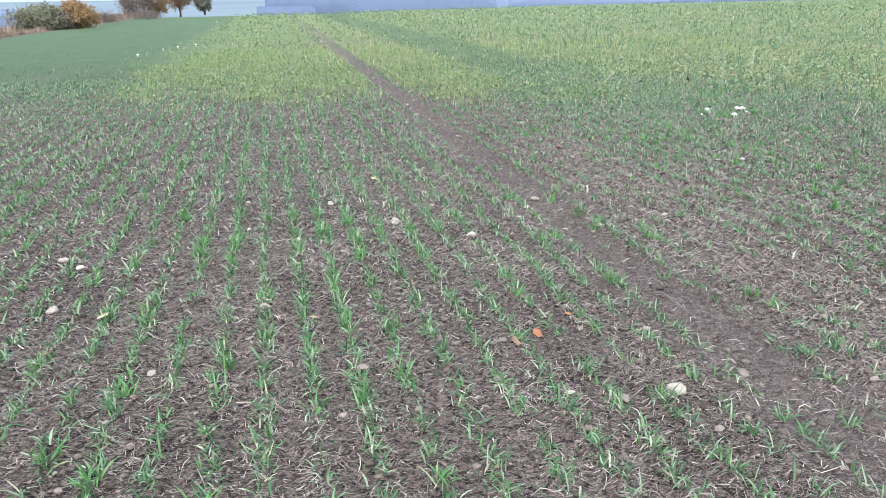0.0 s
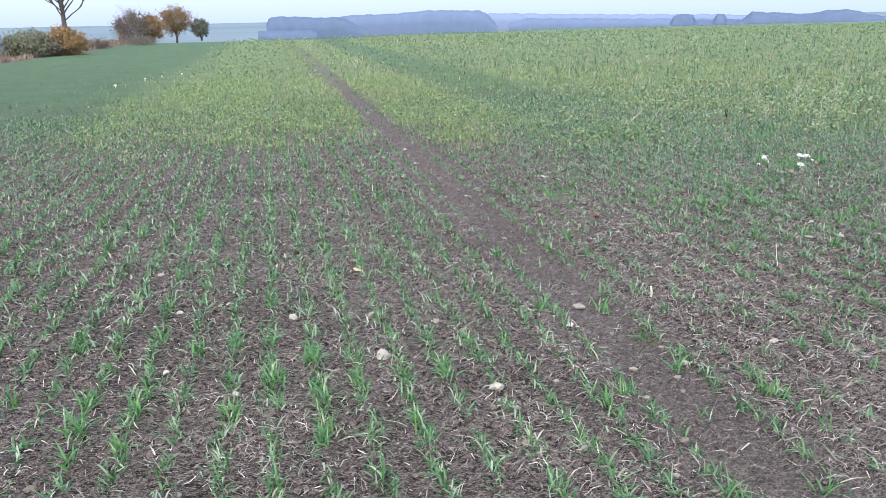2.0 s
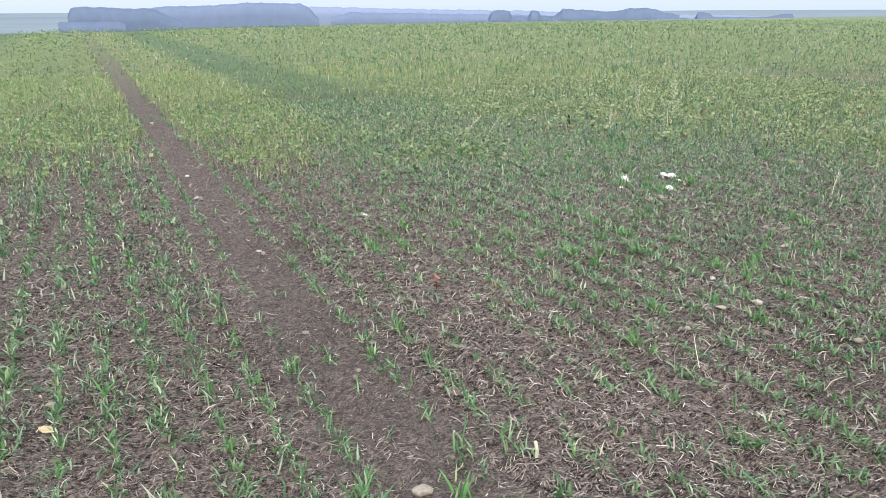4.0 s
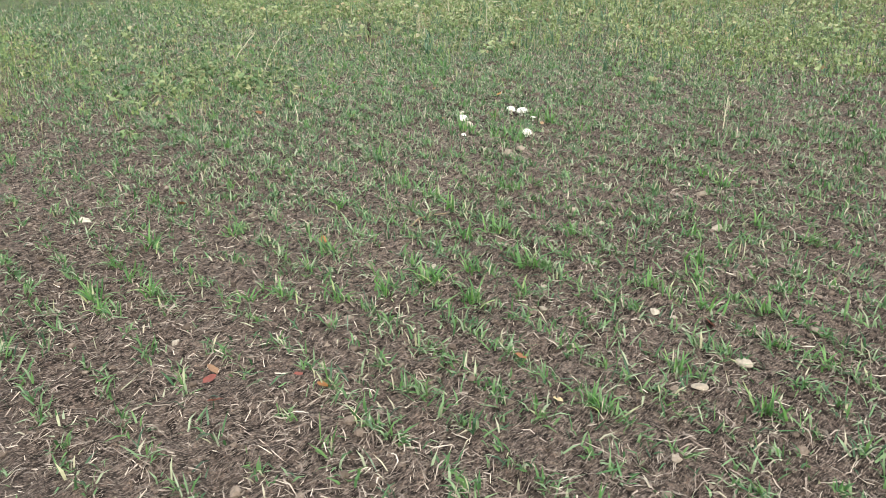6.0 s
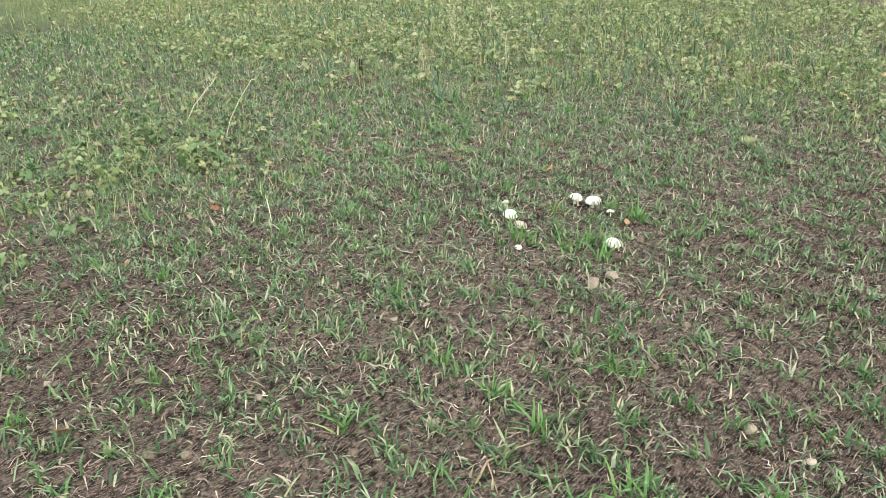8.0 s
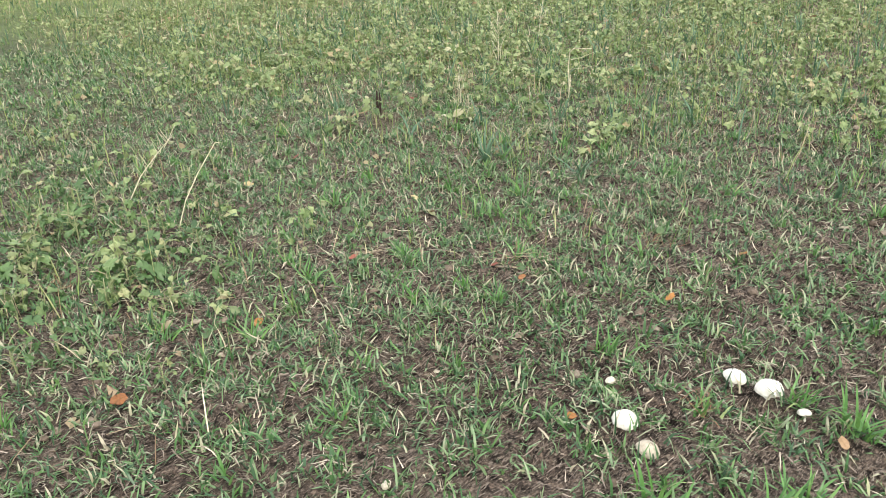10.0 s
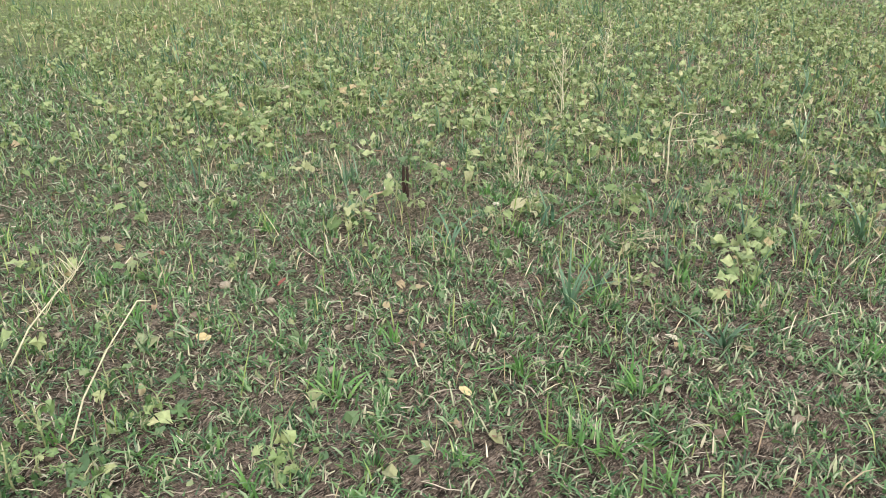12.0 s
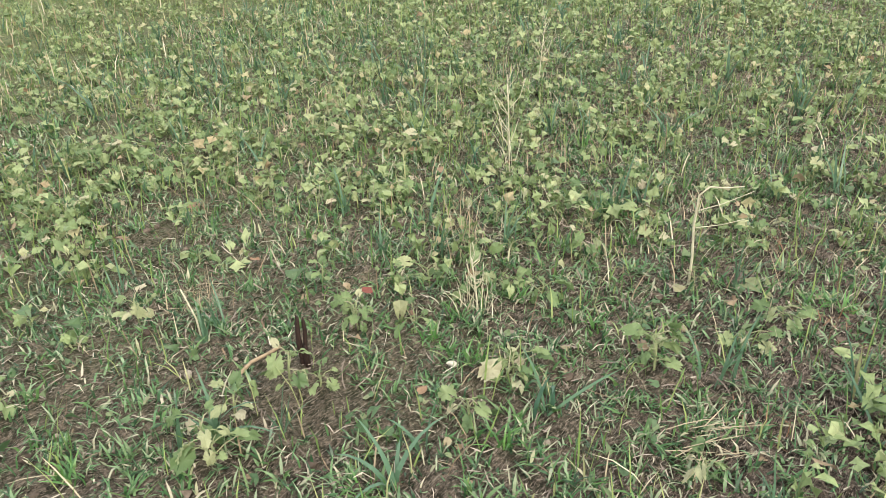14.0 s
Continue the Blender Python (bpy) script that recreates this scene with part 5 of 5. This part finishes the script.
stalk("stick", 1.80, 5.98, [([(0, 0, -0.01), (0.004, 0.0, 0.02), (0.0, 0.004, 0.05)], 0.006, 0.005)], PALE_STEM, "pale stub of straw standing in bare soil", "stick")
stalk("twig", 3.27, 8.01, [([(0, 0, 0.008), (0.07, 0.03, 0.018), (0.16, 0.02, 0.014), (0.26, -0.01, 0.01)], 0.0035, 0.0018), ([(0.07, 0.03, 0.018), (0.02, -0.05, 0.01)], 0.0022, 0.001)],
      TWIG, "pale forked twig lying on the soil", "twig")
stalk("twig", 5.56, 11.66, [([(0, 0, 0.012), (0.05, 0.01, 0.022), (0.10, 0.01, 0.02), (0.13, 0.0, 0.03)], 0.005, 0.004)], TWIG, "short beige twig lying among wheat", "twig")


def charred_stump(x, y):
    """A split, hollow dead stem: two long upright slats and shorter splinters round the root."""
    r = np.random.default_rng(33)
    t = thing("plant_stump", x, y, "blackened and reddish split plant stump standing in wheat", "plant stump")
    for ox, oy, tall, wide in ((-0.0048, 0.004, 0.150, 0.0066), (0.0050, -0.003, 0.142, 0.0058), (0.0, 0.009, 0.10, 0.0050), (-0.002, -0.008, 0.07, 0.0048), (0.012, 0.006, 0.05, 0.0042)):
        pts = [np.array([ox * (1 + 0.3 * f) + r.normal(0, 0.0014), oy * (1 + 0.3 * f) + r.normal(0, 0.0014), -0.012 + (tall + 0.012) * f]) for f in (0, 0.25, 0.5, 0.75, 0.93, 1)]
        v, p = merge([tube(pts, [wide * 1.25, wide, wide * 0.9, wide * 0.95, wide * 0.7, wide * 0.25], 7)])
        part("splinter", mesh_np("splinter", v, p, CHAR, True), t)


charred_stump(5.70, 11.58)


# ---- straw heap and large single grass plants ----
def straw_heap(x, y, seed, label):
    r = np.random.default_rng(seed)
    t = thing("straw_heap", x, y, label, "straw", "small heaps of straw")
    for i in range(18):
        base = np.array([[r.normal(-0.04, 0.05), r.normal(0.02, 0.04), r.uniform(0.004, 0.035)]])
        v, p = merge([blades(base, r.normal(-0.6, 0.5, 1), r.uniform(0.06, 0.15, 1), r.normal(1.45, 0.12, 1), r.uniform(0.0015, 0.003, 1), r.normal(0.1, 0.2, 1), 3)])
        part("straw", mesh_np("straw", v, p, TAN_STEM), t)


straw_heap(4.63, 10.16, 71, "small heap of yellowish straw on the ground")
straw_heap(3.98, 10.30, 72, "few crossed pale straws on the soil")
straw_heap(4.95, 9.76, 73, "reddish withered straw scraps on the soil")


def grass_plant(x, y, count, size, width, label, seed, mat, up=0.35):
    r = np.random.default_rng(seed)
    t = thing("grass_plant", x, y, label, "grass plant", "large grass plants in the mustard")
    for i in range(count):
        v, p = merge([blades(r.normal(0, 0.008, (1, 3)) * np.array([1, 1, 0]) - np.array([0, 0, 0.004]), r.uniform(0, 6.28, 1), size * r.uniform(0.6, 1.2, 1), np.abs(r.normal(up, 0.2, 1)), np.full(1, width), r.uniform(0.4, 1.8, 1), 5)])
        part("leaf", mesh_np("leaf", v, p, mat), t)


for i, (x, y, c, s, w) in enumerate(((5.55, 11.13, 5, 0.17, 0.013), (5.66, 11.16, 3, 0.12, 0.011), (5.53, 10.57, 15, 0.17, 0.010), (5.69, 10.19, 13, 0.16, 0.011), (5.69, 10.62, 14, 0.15, 0.008),
                                    (6.12, 9.32, 6, 0.20, 0.010), (5.41, 11.51, 7, 0.15, 0.011), (6.22, 11.86, 6, 0.19, 0.009), (7.01, 11.42, 8, 0.16, 0.008), (6.94, 12.39, 6, 0.22, 0.010),
                                    (6.40, 12.71, 6, 0.22, 0.010), (5.90, 13.24, 6, 0.22, 0.010), (7.39, 12.07, 6, 0.2, 0.009), (6.64, 10.27, 7, 0.2, 0.010), (7.23, 10.65, 6, 0.22, 0.010), (7.67, 11.66, 6, 0.22, 0.010))):
    grass_plant(x, y, c, s, w, "broad-bladed blue-green grass plant arching over", 300 + i, BLUE_BLADE)


# ---- wheat tufts along the walk, as things ----
def tuft_mesh(seed):
    global rng
    keep, rng = rng, np.random.default_rng(seed)
    n = int(rng.integers(13, 21))
    az = rng.uniform(0, 2 * np.pi, n)
    base = np.stack([rng.normal(0, 0.010, n), rng.normal(0, 0.022, n), np.full(n, -0.006)], 1)
    v, p = merge([blades(base, az, rng.uniform(0.050, 0.095, n), np.abs(rng.normal(0.48, 0.3, n)), rng.uniform(0.0050, 0.0080, n), rng.uniform(0.2, 1.7, n), 4, rng.normal(0, 0.6, n))])
    rng = keep
    return mesh_np("wheat_tuft", v, p, FRESH_WHEAT)


STOUT_TUFTS_ROWS = [(-0.70, 6.03), (-0.39, 5.53), (-0.38, 6.07), (-0.23, 5.89), (0.21, 5.65), (0.22, 5.33), (0.04, 5.48), (-0.09, 5.30), (0.20, 5.05), (-0.42, 5.15), (-0.56, 5.11), (0.04, 4.80),
                    (-0.84, 5.59), (0.50, 5.08), (1.27, 6.03), (1.56, 5.57), (1.54, 5.95), (1.72, 4.98), (1.54, 5.27), (1.25, 5.11), (1.25, 4.47), (1.54, 4.44), (-0.91, 3.50), (-0.74, 3.85),
                    (-0.42, 3.98), (-0.27, 4.19), (0.03, 4.23), (0.20, 4.18), (0.01, 3.60), (0.18, 3.75), (1.25, 4.39), (0.79, 4.33), (0.07, 5.53), (0.22, 5.16)]
STOUT_TUFTS_SOIL = [(2.72, 8.40), (2.27, 8.29), (2.28, 8.12), (2.13, 8.21), (2.51, 7.88), (2.59, 7.81), (2.72, 7.69), (2.85, 7.61), (3.02, 7.62), (3.03, 7.57), (3.18, 7.57), (3.04, 7.41),
                    (3.37, 7.50), (3.35, 7.45), (3.20, 7.34), (3.67, 7.52), (3.48, 7.75), (3.53, 7.07), (3.70, 7.01), (3.54, 6.88), (3.50, 8.03), (3.19, 8.37), (3.37, 7.81), (2.90, 8.01)]
STOUT_TUFTS_MUSHROOMS = [(4.43, 8.89), (4.81, 8.79), (4.81, 8.68), (4.79, 8.64), (4.47, 8.65), (4.54, 8.63), (4.39, 8.68), (4.67, 9.23), (4.41, 8.52), (4.63, 8.93), (4.30, 8.83), (2.44, 8.50),
                         (2.27, 8.42), (5.19, 10.43), (5.36, 10.19), (5.42, 10.00), (5.04, 10.74), (4.80, 10.66), (4.93, 9.80), (5.24, 9.53), (5.10, 10.17), (4.49, 10.49), (6.02, 10.32)]


def set_tuft(mesh, x, y, turn, size):
    ob = new("wheat_tuft", mesh)
    ob.location = (x, y, float(height(np.array(x), np.array(y))))
    ob.rotation_euler = (0, 0, turn)
    ob.scale = (size, size, size)
    tagged(ob, "fresh green tuft of winter wheat in its row", "wheat tuft", "wheat tufts along the rows")


def wheat_tufts():
    r = np.random.default_rng(12)
    meshes = [tuft_mesh(400 + i) for i in range(10)]
    made = 0
    for x, y in STOUT_TUFTS_ROWS + STOUT_TUFTS_SOIL + STOUT_TUFTS_MUSHROOMS:
        if clear_of_caps(x, y):
            set_tuft(meshes[r.integers(0, 10)], x, y, r.choice([0, np.pi]) + r.normal(0, 0.25), r.uniform(0.95, 1.25))
            made += 1
    while made < 300:
        k, y = (r.integers(24, 50), r.uniform(9.0, 12.2)) if made % 3 == 0 else (r.integers(-14, 34), r.uniform(3.0, 10.0))
        x = 0.064 + 0.156 * k + 0.02 * (y - 6) + r.normal(0, 0.008)
        if not sight(np.array(x), np.array(y)) or not clear_of_caps(x, y) or r.uniform() > 0.9 * wheat_cover(np.array(x), np.array(y)) or abs(across(x, y) - 1.47) < 0.2:
            continue
        set_tuft(meshes[r.integers(0, 10)], x, y, r.choice([0, np.pi]) + r.normal(0, 0.25), r.uniform(0.8, 1.2) if y < 8 else r.uniform(0.65, 1.0))
        made += 1


wheat_tufts()


# ---- single mustard plants near the end of the walk ----
def leaf_mesh(seed, curl, mat):
    r = np.random.default_rng(seed)
    n = 29
    a, b = leaf_rim(n, 0.21)
    a, b = a + r.normal(0, 0.03, n), b * (1 + r.normal(0, 0.07, n)) * r.uniform(0.7, 1.0)
    mid_a, mid_b = 0.40 + (a - 0.40) * 0.55, b * 0.55
    pa, pb = np.concatenate([[0.40], mid_a, a]), np.concatenate([[0.0], mid_b, b])
    z = 0.15 * np.abs(pb) ** 1.2 - curl * (pa - 0.1) ** 2 + 0.10 * np.sin(9 * pb + 5 * pa + seed) + r.normal(0, 0.03, len(pa))
    v = np.stack([pa, pb, z], 1)
    t = [(0, i, i + 1) for i in range(1, n)]
    q = [(i, n + i, n + i + 1, i + 1) for i in range(1, n)]
    return mesh_np("leaf", v, [np.array(q), np.array(t)], mat, True)


PLANT_LEAVES = [leaf_mesh(500 + i, c, PLANT_LEAF) for i, c in enumerate((0.1, 0.35, 0.6, 1.1, 0.25, 0.8))]
GREEN_LEAVES = [leaf_mesh(520 + i, c, GREEN_LEAF) for i, c in enumerate((0.1, 0.35, 0.6, 1.1, 0.25, 0.8))]


def mustard_plant(seed, tall, leaves, size, shapes=PLANT_LEAVES, label="pale green mustard plant with rounded lobed leaves", group="mustard plants"):
    r = np.random.default_rng(seed)
    t = thing("mustard_plant", 0, 0, label, "mustard plant", group, 0.0)
    pieces = [tube([(0, 0, -0.01), (0.004, 0.003, tall * 0.5), (0.0, 0.006, tall)], [0.003, 0.0025, 0.0018], 5)]
    for i in range(leaves):
        a = i * 2.4 + r.uniform(-0.4, 0.4)
        h = tall * (0.25 + 0.75 * i / max(1, leaves - 1))
        reach = size * r.uniform(0.6, 1.3)
        s = np.array([0, 0.004, h])
        e = s + np.array([np.cos(a) * reach, np.sin(a) * reach, reach * r.uniform(0.0, 0.7)])
        pieces.append(tube([s, (s + e) / 2 + np.array([0, 0, 0.006]), e], [0.0016, 0.0013, 0.0011], 4))
        ob = part("leaf", shapes[r.integers(0, 6)], t)
        ob.location = e
        ob.rotation_euler = (r.normal(0, 0.5), r.normal(0.1, 0.5), a)
        k = size * min(1.25, r.lognormal(-0.1, 0.28))
        ob.scale = (k, k, k)
    v, p = merge(pieces)
    part("stem", mesh_np("stem", v, p, STEM, True), t)
    return t


def mustard_things():
    r = np.random.default_rng(77)
    kinds = [mustard_plant(600 + i, h, n, s) for i, (h, n, s) in enumerate(((0.045, 8, 0.036), (0.07, 8, 0.032), (0.045, 7, 0.043), (0.09, 9, 0.030), (0.06, 8, 0.038), (0.03, 7, 0.031)))]
    spots = [(5.79, 11.14), (5.47, 11.54), (6.31, 11.32), (5.89, 11.60), (7.13, 11.53), (5.66, 11.48), (5.36, 11.47), (5.98, 11.17), (5.72, 12.78), (6.25, 10.95), (6.83, 11.29), (6.00, 11.50), (6.91, 11.02), (6.29, 11.43),
             (5.61, 11.52), (5.89, 11.62), (6.17, 11.61), (6.20, 10.93), (6.58, 10.78), (6.44, 10.81), (5.96, 11.17), (6.17, 13.24), (6.52, 12.88), (6.68, 12.57), (6.95, 12.34), (6.94, 11.71), (7.09, 11.51), (6.78, 11.26), (7.80, 12.50), (7.88, 11.40), (5.36, 11.45), (5.96, 10.69), (5.66, 13.13), (5.91, 13.05), (6.12, 12.78), (6.53, 12.10), (6.83, 11.43)]
    while len(spots) < 270:
        x, y = r.uniform(5.0, 8.2), r.uniform(10.6, 13.6)
        if r.uniform() < mustard_cover(np.array(x), np.array(y)) * (0.05 + 0.95 * smooth01(11.6, 12.4, np.array(y + 0.5 * (x - 5)))):
            spots.append((x, y))
    for i, (x, y) in enumerate(spots):
        z = float(height(np.array(x), np.array(y)))
        m = pose(x, y, z, 0, 0, r.uniform(0, 360))
        if i < len(kinds):
            kinds[i].matrix_basis = m
            kinds[i].scale = (1.0, 1.0, 1.0)
            continue
        ob = copy_thing(kinds[r.integers(0, len(kinds))], m)
        s = 1.1 if i < 9 else 0.95 if i < 14 else r.uniform(0.85, 1.15) if i < 37 else r.uniform(0.65, 1.05)
        ob.scale = (s, s, s)


mustard_things()


def green_cluster():
    """Darker, leafier plants that stand together beside the mushrooms."""
    r = np.random.default_rng(78)
    label = "dark green leafy mustard plant at the edge of the wheat"
    kinds = [mustard_plant(640 + i, h, n, s, GREEN_LEAVES, label, "leafy green mustard plants") for i, (h, n, s) in enumerate(((0.06, 7, 0.036), (0.09, 8, 0.033), (0.05, 6, 0.042), (0.10, 9, 0.030)))]
    for i in range(64):
        x, y = (3.95 + r.normal(0, 0.30), 10.8 + r.normal(0, 0.42)) if i < 44 else (3.3 + r.normal(0, 0.3), 10.6 + r.normal(0, 0.5))
        m = pose(x, y, float(height(np.array(x), np.array(y))), 0, 0, r.uniform(0, 360))
        if i < len(kinds):
            kinds[i].matrix_basis = m
            continue
        ob = copy_thing(kinds[r.integers(0, len(kinds))], m)
        k = r.uniform(0.7, 1.15)
        ob.scale = (k, k, k)


green_cluster()


# ---- bunches of dry stems and tall cereal shoots at the edge of the mustard ----
def dry_bunch(x, y, count, tall, wide, seed, mat, label):
    r = np.random.default_rng(seed)
    t = thing("dry_plant", x, y, label, "dry plant", "bunches of dry stems")
    for i in range(count):
        base = np.array([[r.normal(0, wide), r.normal(0, wide), -0.006]])
        v, p = merge([blades(base, r.uniform(0, 6.28, 1), tall * r.uniform(0.35, 1.15, 1), np.abs(r.normal(0.22, 0.25, 1)), r.uniform(0.0016, 0.0036, 1), r.normal(0.4, 0.7, 1), 4, r.normal(0, 0.6, 1))])
        part("stem", mesh_np("stem", v, p, mat), t)


for i, (x, y, n, h, w) in enumerate(((6.14, 11.42, 34, 0.15, 0.035), (6.92, 11.91, 8, 0.34, 0.012), (7.13, 11.85, 40, 0.12, 0.06), (7.49, 11.90, 26, 0.11, 0.06), (7.61, 11.86, 18, 0.10, 0.04), (8.31, 12.06, 16, 0.20, 0.03),
                                     (7.75, 11.68, 18, 0.12, 0.05), (5.69, 12.04, 20, 0.11, 0.035), (6.72, 12.91, 26, 0.13, 0.05), (7.03, 13.02, 26, 0.17, 0.05), (7.47, 14.96, 18, 0.2, 0.05), (6.54, 13.81, 20, 0.15, 0.06),
                                     (9.16, 12.04, 24, 0.16, 0.08), (6.44, 11.72, 24, 0.16, 0.05), (6.35, 11.66, 24, 0.17, 0.04), (6.62, 11.34, 14, 0.12, 0.04), (7.08, 11.29, 14, 0.10, 0.05), (7.47, 12.20, 24, 0.15, 0.06))):
    if i in (0, 1, 5):
        dry_bunch(x, y, n, h, w, 800 + i, PALE_STEM, "bunch of tall thin pale stems standing above the mustard")
    else:
        dry_bunch(x, y, n, h, w, 800 + i, TAN_STEM, "bunch of withered tan stems among mustard leaves")


def withered_clump(x, y, count, wide, seed):
    r = np.random.default_rng(seed)
    t = thing("withered_plant", x, y, "collapsed rusty brown withered plant on the soil", "dead plant", "withered brown plants")
    for i in range(count):
        base = np.array([[r.normal(0, wide), r.normal(0, wide), r.uniform(0.0, 0.012)]])
        v, p = merge([blades(base, r.uniform(0, 6.28, 1), r.uniform(0.03, 0.075, 1), np.abs(r.normal(1.0, 0.35, 1)), r.uniform(0.0012, 0.0028, 1), r.normal(0.3, 0.9, 1), 3, r.normal(0, 0.6, 1))])
        part("stem", mesh_np("stem", v, p, RUST_STEM), t)


for i, (x, y, n, w) in enumerate(((6.17, 10.66, 34, 0.035), (6.64, 10.67, 26, 0.035), (7.28, 12.02, 30, 0.05), (7.66, 11.88, 34, 0.05), (6.90, 11.40, 24, 0.04), (6.12, 12.95, 22, 0.035), (5.62, 10.62, 22, 0.035), (4.93, 9.80, 24, 0.03),
                                  (4.62, 8.94, 20, 0.03), (3.75, 10.62, 22, 0.035), (5.33, 9.55, 20, 0.035), (6.98, 10.95, 22, 0.04))):
    withered_clump(x, y, n, w, 860 + i)
straw_heap(5.71, 12.05, 74, "golden straw scraps beside a blackened stump")
straw_heap(6.04, 10.71, 75, "reddish brown withered scraps on the soil")


def cereal_shoots():
    r = np.random.default_rng(91)
    kinds = []
    for i in range(8):
        t = thing("cereal_shoot", 0, 0, "tall blue-green cereal shoot among mustard", "cereal shoot", "cereal shoots in the mustard", 0.0)
        for k in range(int(r.integers(5, 10))):
            base = np.array([[r.normal(0, 0.014), r.normal(0, 0.014), -0.006]])
            v, p = merge([blades(base, r.uniform(0, 6.28, 1), r.uniform(0.09, 0.22, 1), np.abs(r.normal(0.15, 0.15, 1)), r.uniform(0.006, 0.010, 1), r.uniform(0.0, 1.1, 1), 4, r.normal(0, 0.6, 1))])
            part("blade", mesh_np("blade", v, p, BLUE_BLADE), t)
        kinds.append(t)
    spots = [(6.95, 13.27), (7.29, 12.95), (6.72, 14.05), (8.06, 13.37), (6.38, 13.24), (8.31, 12.41), (8.59, 11.84), (7.60, 11.65), (8.26, 11.38), (7.65, 11.09), (6.25, 10.79), (6.47, 11.56), (6.91, 11.46), (7.49, 10.96), (6.82, 10.62), (7.72, 13.21)]
    while len(spots) < 130:
        x, y = r.uniform(5.2, 10.5), r.uniform(9.2, 15.5)
        if r.uniform() < 0.25 + 0.75 * float(mustard_cover(np.array(x), np.array(y))) and y > 10.2 - 0.25 * (x - 5.2):
            spots.append((x, y))
    for i, (x, y) in enumerate(spots):
        m = pose(x, y, float(height(np.array(x), np.array(y))), 0, 0, r.uniform(0, 360))
        if i < 8:
            kinds[i].matrix_basis = m
            continue
        ob = copy_thing(kinds[i % 8], m)
        k = 1.0 if i < 16 else r.uniform(0.6, 1.05)
        ob.scale = (k, k, k)


cereal_shoots()
